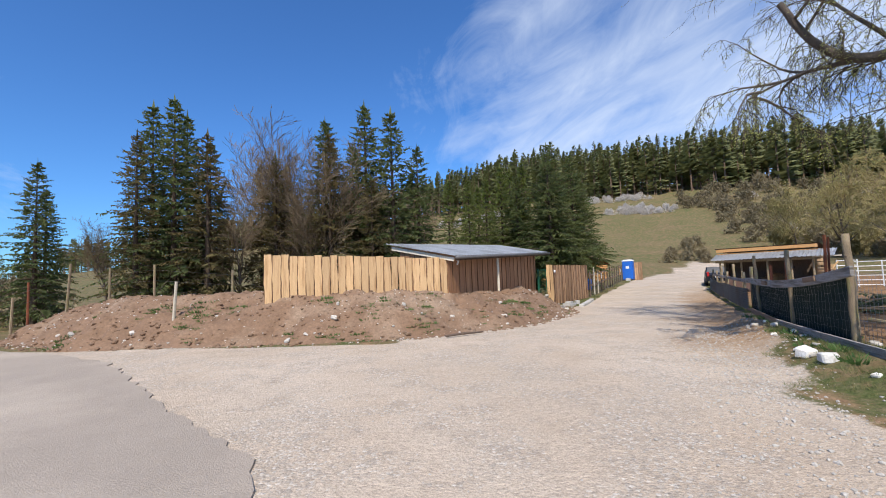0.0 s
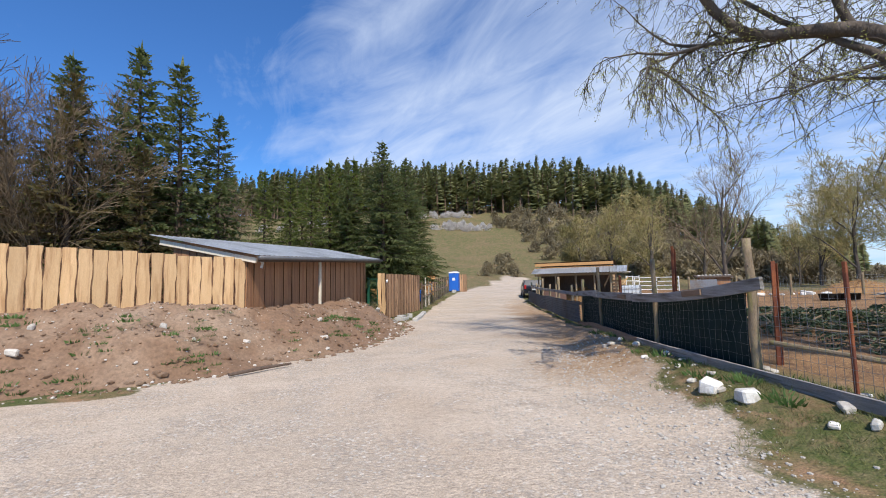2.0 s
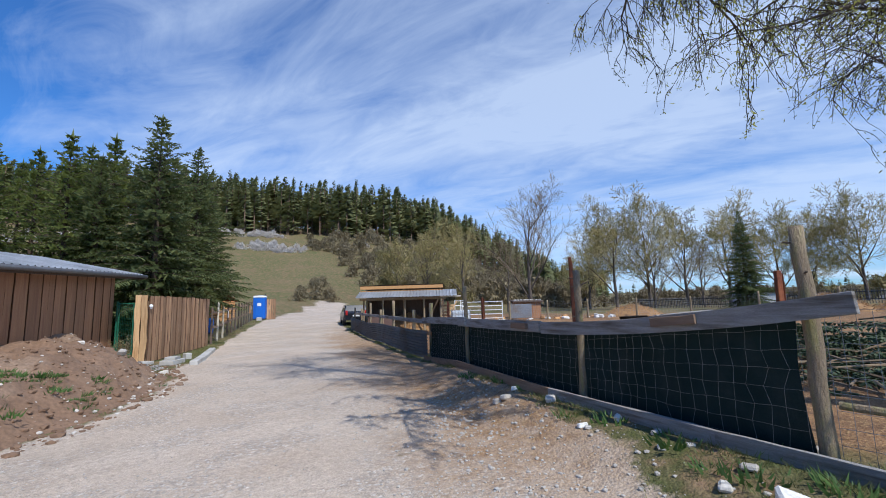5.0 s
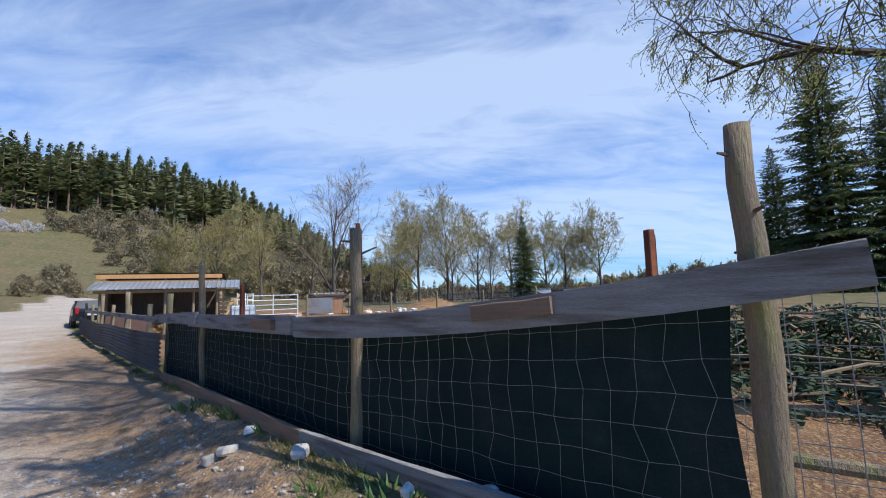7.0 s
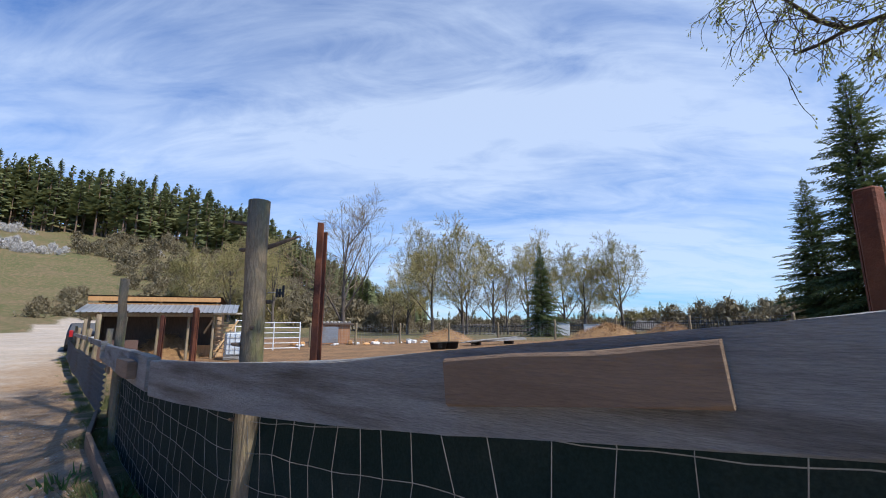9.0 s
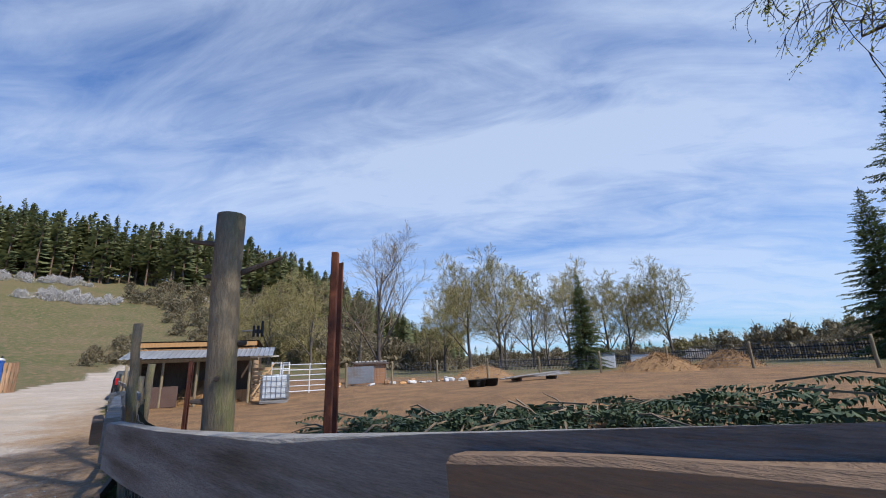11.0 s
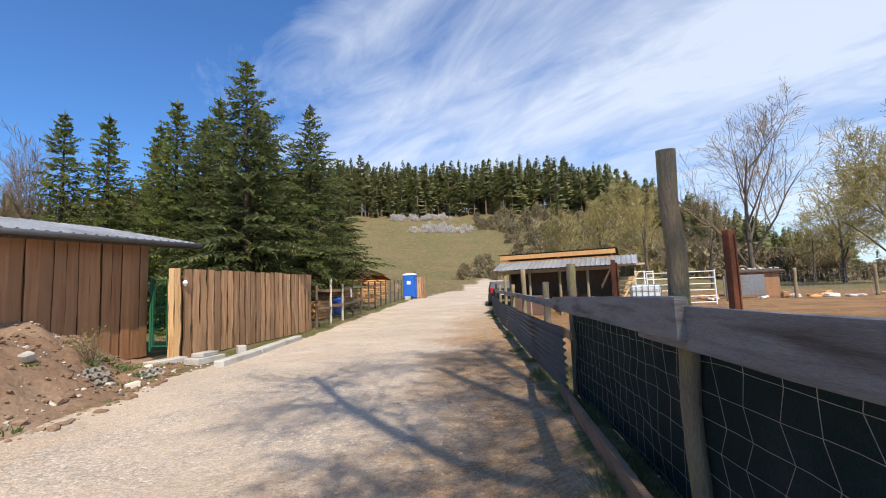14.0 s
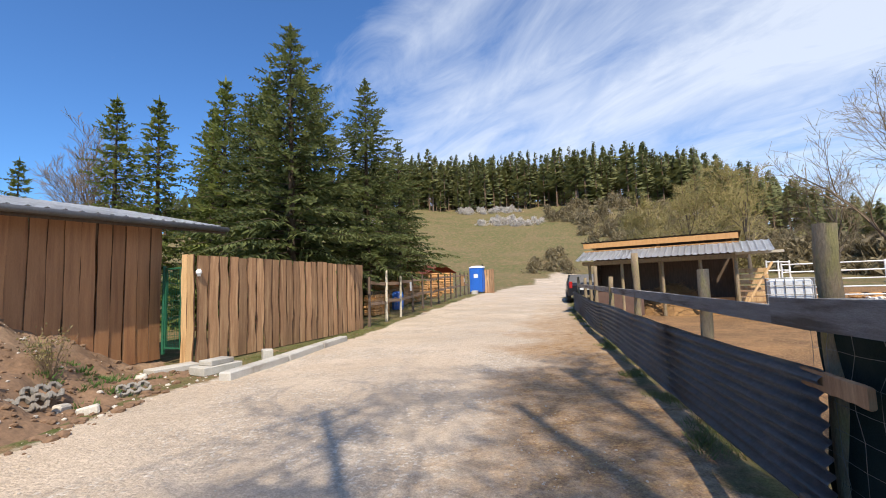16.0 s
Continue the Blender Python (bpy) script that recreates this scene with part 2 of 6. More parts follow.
L_WEED = leafy("weeds", (0.05, 0.11, 0.022), (0.11, 0.19, 0.045), 0.3)
L_GRASS = leafy("grass_blades", (0.10, 0.14, 0.035), (0.26, 0.24, 0.10), 0.3)
L_CUT = leafy("cut_spruce_branches", (0.032, 0.058, 0.026), (0.105, 0.135, 0.060), 0.15)
L_DRY = leafy("dry_orange_leaves", (0.22, 0.09, 0.03), (0.30, 0.14, 0.05), 0.25)

# ---- mesh helpers ----


def part(name, bm, material, parent=None, label="", smooth=False):
    """Link a bmesh as one mesh object, under a thing or a part where one is given."""
    me = bpy.data.meshes.new(name)
    bm.normal_update()
    bm.to_mesh(me)
    bm.free()
    me.materials.append(material)
    if smooth:
        me.shade_smooth()
    ob = new(name, me)
    if parent:
        ob.parent = parent
    if label:
        ob["label"] = label
    return ob


def shared(name, me, parent, m):
    ob = new(name, me)
    ob.parent = parent
    ob.matrix_basis = m
    return ob


def raw(name, verts, faces, material, parent=None, smooth=False):
    me = bpy.data.meshes.new(name)
    me.from_pydata([tuple(v) for v in verts], [], faces)
    me.materials.append(material)
    if smooth:
        me.shade_smooth()
    ob = new(name, me)
    if parent:
        ob.parent = parent
    return ob


def mesh_of(bm, name, material):
    me = bpy.data.meshes.new(name)
    bm.normal_update()
    bm.to_mesh(me)
    bm.free()
    me.materials.append(material)
    return me


def box(bm, sx, sy, sz, m=Matrix(), bevel=0.0, worn=0.0):
    """A box resting on the origin of m, edges bevelled, corners a little off."""
    r = bmesh.ops.create_cube(bm, size=1.0)
    vs = r["verts"]
    for v in vs:
        v.co = Vector((v.co.x * sx, v.co.y * sy, (v.co.z + 0.5) * sz))
        if worn:
            v.co += Vector([random.uniform(-worn, worn) for _ in range(3)])
    if bevel:
        es = list({e for v in vs for e in v.link_edges})
        out = bmesh.ops.bevel(bm, geom=es, offset=bevel, segments=1, affect="EDGES")
        vs = list({v for f in out["faces"] for v in f.verts} | {v for v in vs if v.is_valid})
    for v in vs:
        v.co = m @ v.co
    return bm


def beam(bm, a, b, w, h, bevel=0.006, worn=0.004):
    """A squared timber from a to b, w wide and h high."""
    a, b = Vector(a), Vector(b)
    d = b - a
    x = d.normalized()
    y = Vector((0, 0, 1)).cross(x)
    y = y.normalized() if y.length > 1e-3 else Vector((0, 1, 0))
    z = x.cross(y)
    m = Matrix((x, y, z)).transposed().to_4x4()
    m.translation = (a + b) / 2 - z * h / 2
    return box(bm, d.length, w, h, m, bevel, worn)


def tube(bm, pts, radii, n=8, cap=True):
    """A round bar through points."""
    rings = []
    pts = [Vector(p) for p in pts]
    for i, p in enumerate(pts):
        d = (pts[min(i + 1, len(pts) - 1)] - pts[max(i - 1, 0)]).normalized()
        u = d.orthogonal().normalized() if i == 0 else (u - d * u.dot(d)).normalized()
        w = d.cross(u)
        rings.append([bm.verts.new(p + (u * math.cos(2 * math.pi * k / n) + w * math.sin(2 * math.pi * k / n)) * radii[i]) for k in range(n)])
    for r0, r1 in zip(rings, rings[1:]):
        for k in range(n):
            bm.faces.new((r0[k], r0[(k + 1) % n], r1[(k + 1) % n], r1[k]))
    if cap:
        bm.faces.new(rings[-1])
        bm.faces.new(rings[0][::-1])
    return bm


def thing(name, label, category, x=0, y=0, z=0, rz=0, group="", kind=""):
    e = new(name)
    e.matrix_basis = pose(x, y, z, 0, 0, rz)
    return tagged(e, label, category, group, kind)


def interp(v, xs, ys):
    return float(np.interp(v, xs, ys))


def sstep(a, b, v):
    t = np.clip((v - a) / (b - a), 0, 1)
    return t * t * (3 - 2 * t)


# ---- ground ----
FENCE_Y = (-30, 6.9, 9.4, 12.7, 15.8, 31.0, 36.5, 60)
FENCE_X = (3.0, 5.95, 6.65, 7.95, 9.5, 15.76, 18.5, 32)
H_AZ = (-180, -100, -60, -35, -12, 5, 20, 32, 40, 46, 52, 58, 66, 90, 98, 106, 116, 130, 160, 180)
H_AMP = (0.1, 0.05, 0.06, 0.42, 0.87, 1.04, 1.02, 0.99, 0.82, 0.55, 0.28, 0.08, 0.02, 0.015, 0.06, 0.15, 0.3, 0.4, 0.2, 0.1)


def vnoise(x, y, s, seed=0.0):
    return noise.noise(Vector((x * s + seed, y * s - seed, seed)))


def ground_z(x, y):
    fx = np.interp(y, FENCE_Y, FENCE_X)
    s = x - fx
    z = 0.7 * sstep(24, 50, y) * sstep(40, 15, abs(x - 10)) if y > 24 else 0.0
    near = sstep(16.0, 12.5, y)
    z += (0.27 * near + 0.04) * sstep(-1.3, -0.1, s) if y < 34 else 0.0
    z += 0.32 * sstep(3, 12, s) * sstep(60, 30, y)
    dx, dy = x - 6.0, y - 9.0
    r = math.hypot(dx, dy)
    if r > 42:
        az = math.degrees(math.atan2(dx, dy))
        prof = np.interp(r, (42, 62, 90, 130, 170, 220, 265, 330, 500, 900, 2600), (0, 0.5, 3.6, 11.5, 22, 38, 50, 56, 58, 56, 45))
        z += prof * np.interp(az, H_AZ, H_AMP)
        if r > 600:
            z += 30 * sstep(600, 2000, r)
    z += 0.035 * vnoise(x, y, 0.35, 3.1) + 0.012 * vnoise(x, y, 1.7, 7.7)
    return float(z)


def axis(lo, hi, step, far):
    a = list(np.arange(lo, hi + 1e-6, step))
    for sgn in (-1, 1):
        d, p = step, (lo if sgn < 0 else hi)
        while abs(p) < far:
            d *= 1.14
            p += sgn * d
            a.append(p)
    return sorted(a)


def base_left(y):
    """The road's left border past the mound."""
    return np.interp(y, (10, 10.9, 12.5, 14.1, 16.2, 18.3, 20.2, 21.8, 25.5, 28.5, 34, 48, 60, 80), (-2.3, -2.2, 0.0, 1.7, 3.0, 3.75, 4.0, 4.7, 6.2, 7.3, 9.7, 16.0, 22.5, 36))


def road_mask(x, y):
    wob = 0.25 * vnoise(x, y, 0.9, 1.3) + 0.12 * vnoise(x, y, 3.1, 2.3)
    if y < 10.3:
        left = 1.0
        left = sstep(10.6, 10.1, y + wob)
    else:
        left = sstep(-0.25, 0.35, x - base_left(y) + wob)
    rx = np.interp(y, (-12, -6, 2, 5.4, 8.9, 14.8, 22, 31, 37, 60, 80), (1.0, 2.4, 3.3, 4.1, 6.0, 8.75, 11.9, 15.3, 17.9, 30, 41))
    right = sstep(0.55, -0.55, x - rx + 1.6 * wob)
    return float(left * right * sstep(95, 75, y))


gx, gy = axis(-14, 16, 0.22, 2600), axis(-7, 32, 0.22, 2600)
gv, gc = [], []
for yy in gy:
    for xx in gx:
        gv.append((xx, yy, ground_z(xx, yy)))
        rd = road_mask(xx, yy) if abs(xx) < 60 and -60 < yy < 100 else 0.0
        fx = np.interp(yy, FENCE_Y, FENCE_X)
        pad = sstep(0.0, 1.0, xx - fx + 0.4 * vnoise(xx, yy, 0.5, 9)) * sstep(44, 34, xx) * sstep(0.5, 5, yy + 0.05 * xx) * sstep(46, 36, yy) if xx < 60 else 0.0
        litter = sstep(-4.2, -1.0, xx - fx + 1.2 * vnoise(xx, yy, 0.6, 5)) * sstep(6, 10, yy) * sstep(48, 20, yy) * (1 - pad)
        gc.append((rd, float(pad), float(litter), 1.0))
nx = len(gx)
gf_ground, gf_road = [], []
for j in range(len(gy) - 1):
    for i in range(nx - 1):
        k = j * nx + i
        m4 = (gc[k][0] + gc[k + 1][0] + gc[k + nx][0] + gc[k + nx + 1][0]) / 4
        (gf_road if m4 > 0.5 else gf_ground).append((k, k + 1, k + nx + 1, k + nx))


def ground_material():
    m = bpy.data.materials.new("gravel_dirt_and_grass")
    m.use_nodes = True
    n, l = m.node_tree.nodes, m.node_tree.links
    p = n["Principled BSDF"]
    p.inputs["Roughness"].default_value = 0.95
    p.inputs["Specular IOR Level"].default_value = 0.2
    pos = n.new("ShaderNodeNewGeometry").outputs["Position"]
    at = n.new("ShaderNodeAttribute")
    at.attribute_name = "cover"
    sep = n.new("ShaderNodeSeparateColor")
    l.new(at.outputs["Color"], sep.inputs[0])

    def nz(s, d=6, r=0.6):
        t = n.new("ShaderNodeTexNoise")
        t.inputs["Scale"].default_value, t.inputs["Detail"].default_value, t.inputs["Roughness"].default_value = s, d, r
        l.new(pos, t.inputs["Vector"])
        return t.outputs["Fac"]

    def rng(f, lo, hi, a=0.0, b=1.0):
        r = n.new("ShaderNodeMapRange")
        for i, v in enumerate((lo, hi, a, b)):
            r.inputs[i + 1].default_value = v
        l.new(f, r.inputs[0])
        return r.outputs[0]

    def mix(fac, x, y, kind="MIX"):
        k = n.new("ShaderNodeMix")
        k.data_type, k.blend_type = "RGBA", kind
        for sock, v in ((k.inputs[0], fac), (k.inputs[6], x), (k.inputs[7], y)):
            if isinstance(v, (int, float)):
                sock.default_value = v
            elif isinstance(v, tuple):
                sock.default_value = (*v, 1)
            else:
                l.new(v, sock)
        return k.outputs[2]

    def add(a, b, op="ADD"):
        k = n.new("ShaderNodeMath")
        k.operation = op
        for s, v in zip(k.inputs, (a, b)):
            if isinstance(v, (int, float)):
                s.default_value = v
            else:
                l.new(v, s)
        return k.outputs[0]

    gravel = mix(rng(nz(0.45, 4), 0.35, 0.65), (0.47, 0.375, 0.285), (0.57, 0.475, 0.38))
    gravel = mix(rng(nz(0.22, 3), 0.46, 0.66, 0, 0.7), gravel, (0.40, 0.325, 0.25))
    gravel = mix(rng(nz(1.6, 5), 0.5, 0.7), gravel, (0.43, 0.345, 0.265))
    vor = n.new("ShaderNodeTexVoronoi")
    vor.inputs["Scale"].default_value = 34.0
    l.new(pos, vor.inputs["Vector"])
    peb = n.new("ShaderNodeSeparateColor")
    l.new(vor.outputs["Color"], peb.inputs[0])
    stones = mix(rng(peb.outputs[0], 0.55, 0.95), (0.34, 0.30, 0.255), (0.66, 0.62, 0.56))
    gravel = mix(rng(add(rng(nz(0.8, 4), 0.42, 0.66), rng(peb.outputs[1], 0.3, 0.9), "MULTIPLY"), 0.12, 0.45, 0.0, 0.62), gravel, stones)
    dirt = mix(rng(nz(2.2), 0.35, 0.65), (0.23, 0.135, 0.075), (0.33, 0.21, 0.125))
    strawy = mix(rng(nz(26, 4, 0.7), 0.45, 0.62), dirt, (0.42, 0.27, 0.13))
    pad_col = mix(rng(nz(1.1), 0.42, 0.62), (0.16, 0.09, 0.05), (0.28, 0.155, 0.076))
    pad_col = mix(rng(nz(30, 4, 0.7), 0.5, 0.62), pad_col, (0.36, 0.23, 0.11))
    grass = mix(rng(nz(0.05, 4), 0.4, 0.6), (0.072, 0.098, 0.026), (0.115, 0.115, 0.04))
    grass = mix(rng(nz(0.13, 5, 0.65), 0.48, 0.62, 0, 0.75), grass, (0.17, 0.125, 0.065))
    grass = mix(rng(nz(3.5, 6, 0.7), 0.4, 0.65), grass, (0.165, 0.135, 0.07))
    soft = rng(add(sep.outputs[2], rng(nz(4.0, 5, 0.7), 0.2, 0.8, -0.35, 0.35)), 0.45, 1.1)
    road = mix(soft, gravel, strawy)
    verge = mix(rng(nz(1.3, 6, 0.65), 0.50, 0.66), grass, dirt)
    edge = rng(add(sep.outputs[0], rng(nz(5.0, 5, 0.7), 0.2, 0.8, -0.3, 0.3)), 0.38, 0.62)
    near = verge
    col = mix(sep.outputs[1], near, pad_col)
    col = mix(edge, col, road)
    speck = rng(add(nz(70, 6, 0.75), add(nz(14, 5, 0.7), 0.5, "MULTIPLY")), 0.5, 1.0, 0.52, 1.46)
    g = n.new("ShaderNodeCombineColor")
    for i in range(3):
        l.new(speck, g.inputs[i])
    l.new(mix(1.0, col, g.outputs[0], "MULTIPLY"), p.inputs["Base Color"])
    bp = n.new("ShaderNodeBump")
    bp.inputs["Strength"].default_value, bp.inputs["Distance"].default_value = 0.6, 0.03
    l.new(add(add(nz(14, 6, 0.7), add(vor.outputs["Distance"], -0.7, "MULTIPLY")), add(nz(60, 4, 0.7), 0.5, "MULTIPLY")), bp.inputs["Height"])
    l.new(bp.outputs[0], p.inputs["Normal"])
    return m


M_GROUND = ground_material()


def sheet(name, faces, label):
    used = sorted({i for f in faces for i in f})
    back = {o: k for k, o in enumerate(used)}
    ob = raw(name, [gv[i] for i in used], [tuple(back[i] for i in f) for f in faces], M_GROUND, smooth=True)
    ca = ob.data.color_attributes.new("cover", "FLOAT_COLOR", "POINT")
    ca.data.foreach_set("color", [c for i in used for c in gc[i]])
    return tagged(ob, label, name, kind="structure")


sheet("ground", gf_ground, "grass verge, trodden paddock soil and rising meadow hillside")
sheet("road", gf_road, "pale compacted gravel lane with loose stones")

# ---- earth bank ----
BANK = ((-18.5, 15.5), (-15.8, 12.2), (-11.5, 10.3), (-6.6, 10.5), (-2.2, 10.95), (0.0, 12.5), (1.7, 14.1), (3.0, 16.2), (3.75, 18.3), (3.8, 20.2), (4.25, 21.7), (3.6, 22.5))


def bank_depth(x, y):
    """Distance behind the bank's foot (negative in front of it)."""
    best, sign = 1e9, 1
    for (ax, ay), (bx, by) in zip(BANK, BANK[1:]):
        ux, uy = bx - ax, by - ay
        t = max(0, min(1, ((x - ax) * ux + (y - ay) * uy) / (ux * ux + uy * uy)))
        d = math.hypot(x - ax - t * ux, y - ay - t * uy)
        if d < best:
            best, sign = d, (1 if ux * (y - ay) - uy * (x - ax) > 0 else -1)
    return best * sign


def bank_z(x, y):
    d = bank_depth(x, y) + 0.35 * vnoise(x, y, 0.8, 4.0)
    top = interp(x + 0.35 * (y - 12), (-19, -15, -12, -6, -1, 1.2, 2.6, 4.9, 5.6, 6.6), (0.1, 0.9, 1.30, 1.36, 1.18, 0.98, 0.92, 1.02, 0.75, 0.05))
    h = top * (0.55 * sstep(-0.1, 1.0, d) + 0.45 * sstep(0.6, 2.1, d)) * (1 - 0.45 * sstep(3.0, 5.0, d))
    rough = sstep(0.0, 0.5, d)
    h += rough * (0.14 * vnoise(x, y, 1.4, 1.0) + 0.11 * vnoise(x, y, 3.6, 2.0) + 0.07 * vnoise(x, y, 7.5, 3.0))
    return d, float(h)


bv, bf, ids = [], [], {}
bx_, by_ = np.arange(-19, 5.2, 0.09), np.arange(9.6, 23.2, 0.09)
for j, yy in enumerate(by_):
    for i, xx in enumerate(bx_):
        d, h = bank_z(xx, yy)
        if -0.3 < d < 5.2:
            ids[i, j] = len(bv)
            bv.append((xx, yy, ground_z(xx, yy) - 0.06 + h + 0.06 * sstep(-0.2, 0.1, d)))
for (i, j), k in ids.items():
    if (i + 1, j) in ids and (i, j + 1) in ids and (i + 1, j + 1) in ids:
        bf.append((k, ids[i + 1, j], ids[i + 1, j + 1], ids[i, j + 1]))
M_EARTH = mat("loose_earth", (0.150, 0.088, 0.052), (0.25, 0.155, 0.096), 1.9, 0.95, 16, 1.0, contrast=0.9, third=(0.29, 0.205, 0.14), third_scale=0.5)
tagged(raw("earth_bank", bv, bf, M_EARTH, smooth=True), "long heap of brown earth and rubble beside the lane", "earth bank", kind="structure")


def surface(x, y):
    d, h = bank_z(x, y)
    g = ground_z(x, y)
    return max(g, g - 0.06 + h + 0.06 * sstep(-0.2, 0.1, d)) if -0.3 < d < 5.2 else g


# ---- asphalt of the side road ----
CRACK = ((-0.9, -7.5), (-1.1, 1.2), (-1.6, 2.9), (-2.15, 3.52), (-2.95, 4.18), (-3.89, 4.85), (-5.65, 6.37), (-8.37, 8.5), (-11.0, 9.7), (-17.0, 11.6), (-30, 15.5))
bm = bmesh.new()
edge_pts = []
for (ax, ay), (bx, by) in zip(CRACK, CRACK[1:]):
    k = max(2, int(math.hypot(bx - ax, by - ay) / 0.12))
    for t in range(k):
        f = t / k
        x, y = ax + (bx - ax) * f, ay + (by - ay) * f
        o = 0.10 * vnoise(x, y, 2.3, 5) + 0.05 * vnoise(x, y, 7, 6)
        edge_pts.append((x + o, y + o))
rows_ = []
for x, y in edge_pts:
    row = [bm.verts.new((x, y, ground_z(x, y) - 0.02)), bm.verts.new((x - 0.006, y - 0.004, ground_z(x, y) + 0.022))]
    for q in (0.25, 0.8, 2.0, 5.0, 12.0, 30.0):
        xx, yy = x - q * 0.75, y - q * 0.66
        row.append(bm.verts.new((xx, yy, ground_z(xx, yy) + 0.022 + 0.008 * min(1, q))))
    rows_.append(row)
for r0, r1 in zip(rows_, rows_[1:]):
    for a, b, c, d in zip(r0, r0[1:], r1[1:], r1):
        bm.faces.new((a, d, c, b))
M_ASPH = mat("dusty_old_asphalt", (0.28, 0.235, 0.19), (0.36, 0.30, 0.245), 0.8, 0.95, 90, 0.7, contrast=0.8, third=(0.40, 0.335, 0.27), third_scale=0.35)
tagged(part("pavement", bm, M_ASPH), "dusty grey asphalt with a broken crumbling edge", "pavement", kind="structure")

# ---- board fences ----


def board_bm(w, h, th, seed, wave=0.018, seg=9, bark=0.014):
    """A board with its natural wavy edges, standing on z = 0."""
    r = random.Random(seed)
    bm = bmesh.new()
    rows_, pl, pr = [], r.uniform(0, 6), r.uniform(0, 6)
    for i in range(seg + 1):
        f = i / seg
        l_ = -w / 2 + wave * (math.sin(pl + f * 7) + 0.8 * math.sin(pl * 2 + f * 17)) + r.uniform(-1, 1) * wave * 0.35
        r_ = w / 2 + wave * (math.sin(pr + f * 6) + 0.8 * math.sin(pr * 3 + f * 15)) + r.uniform(-1, 1) * wave * 0.35
        z = h * f + (r.uniform(-0.012, 0.012) if i == seg else 0)
        bl, br_ = bark * r.uniform(0.3, 1.5), bark * r.uniform(0.3, 1.5)
        rows_.append([bm.verts.new(c) for c in ((l_, -th * 0.32, z), (l_ + bl, -th / 2, z), (r_ - br_, -th / 2, z), (r_, -th * 0.32, z), (r_ - 0.008, th / 2, z), (l_ + 0.008, th / 2, z))])
    for a, b in zip(rows_, rows_[1:]):
        for k in range(6):
            fc = bm.faces.new((a[k], a[(k + 1) % 6], b[(k + 1) % 6], b[k]))
            fc.material_index = 1 if k in (0, 2, 3, 5) else 0
    bm.faces.new(rows_[-1])
    bm.faces.new(rows_[0][::-1])
    return bm


def board_fence(owner, a, b, za, zb, ta, tb, n, material, th=0.028, wave=0.018, over=0.985, seed=1, lean=0.006, bark=0.014):
    """Boards side by side from a to b (bottom za..zb, top ta..tb), as parts of owner."""
    a, b = Vector((*a, 0)), Vector((*b, 0))
    d = b - a
    yaw = math.degrees(math.atan2(d.y, d.x))
    w = d.length / n
    h0 = (ta - za + tb - zb) / 2
    variants = [mesh_of(board_bm(w * over, h0, th, seed * 100 + k, wave, bark=bark), "board", material) for k in range(7)]
    for me in variants:
        me.materials.append(M_BARK_EDGE)
    r = random.Random(seed)
    for i in range(n):
        f = (i + 0.5) / n
        p = a + d * f
        z0, z1 = za + (zb - za) * f, ta + (tb - ta) * f
        m = pose(p.x, p.y, z0, 0, r.uniform(-1, 1) * lean * 57, yaw) @ pose(0, -(i % 2) * th * 0.55 + r.uniform(-0.003, 0.003), 0) @ Matrix.Diagonal((r.uniform(0.93, 1.03), 1, (z1 - z0 + r.uniform(-0.02, 0.015)) / h0, 1))
        shared("board", variants[r.randrange(7)], owner, m)


def rails(owner, a, b, heights, inward, material, size=(0.05, 0.08)):
    for h0, h1 in heights:
        bm = beam(bmesh.new(), (a[0] + inward[0], a[1] + inward[1], h0), (b[0] + inward[0], b[1] + inward[1], h1), *size)
        part("rail", bm, material, owner)


fence = thing("board_fence", "fresh pale live-edge board fence on the earth bank", "fence")
board_fence(fence, (-6.46, 11.95), (-1.10, 14.31), 0.95, 0.85, 2.53, 2.31, 24, M_PALE, seed=3, wave=0.009, over=1.01, lean=0.003)
rails(fence, (-6.4, 11.97), (-1.1, 14.3), ((1.5, 1.4), (2.25, 2.05)), (-0.03, 0.075), M_PALE)
for f in (0.02, 0.5, 0.98):
    part("post", tube(bmesh.new(), [(-6.46 + 5.36 * f - 0.06, 11.95 + 2.36 * f + 0.15, 0.3), (-6.46 + 5.36 * f - 0.06, 11.95 + 2.36 * f + 0.15, 2.3)], [0.06, 0.055]), M_POST, fence)

fence = thing("board_fence", "weathered brown live-edge board fence beside the lane", "fence")
board_fence(fence, (3.76, 22.68), (6.75, 28.41), 0.04, 0.04, 2.12, 2.15, 25, M_BROWN, seed=7, wave=0.016, over=0.96, bark=0.02)
end = thing("board_fence", "two fresh pale boards closing the fence end by the gate", "fence")
board_fence(end, (3.40, 22.90), (3.74, 22.66), 0.04, 0.04, 2.14, 2.14, 2, M_PALE, seed=9, wave=0.012)
rails(fence, (3.76, 22.68), (6.75, 28.41), ((0.7, 0.7), (1.75, 1.78)), (-0.06, 0.05), M_BROWN)
for f in (0.03, 0.36, 0.68, 0.98):
    part("post", tube(bmesh.new(), [(3.76 + 2.99 * f - 0.13, 22.68 + 5.73 * f + 0.08, 0), (3.76 + 2.99 * f - 0.13, 22.68 + 5.73 * f + 0.08, 1.95)], [0.06, 0.055]), M_POST, fence)
bm = bmesh.new()
bmesh.ops.create_uvsphere(bm, u_segments=12, v_segments=8, radius=0.055, matrix=pose(3.80, 22.66, 1.78))
tube(bm, [(3.80, 22.66, 1.70), (3.80, 22.67, 1.84)], [0.035, 0.03])
tagged(part("wall_lamp", bm, M_WHITE, smooth=True), "small white round lamp on the fence corner", "lamp")

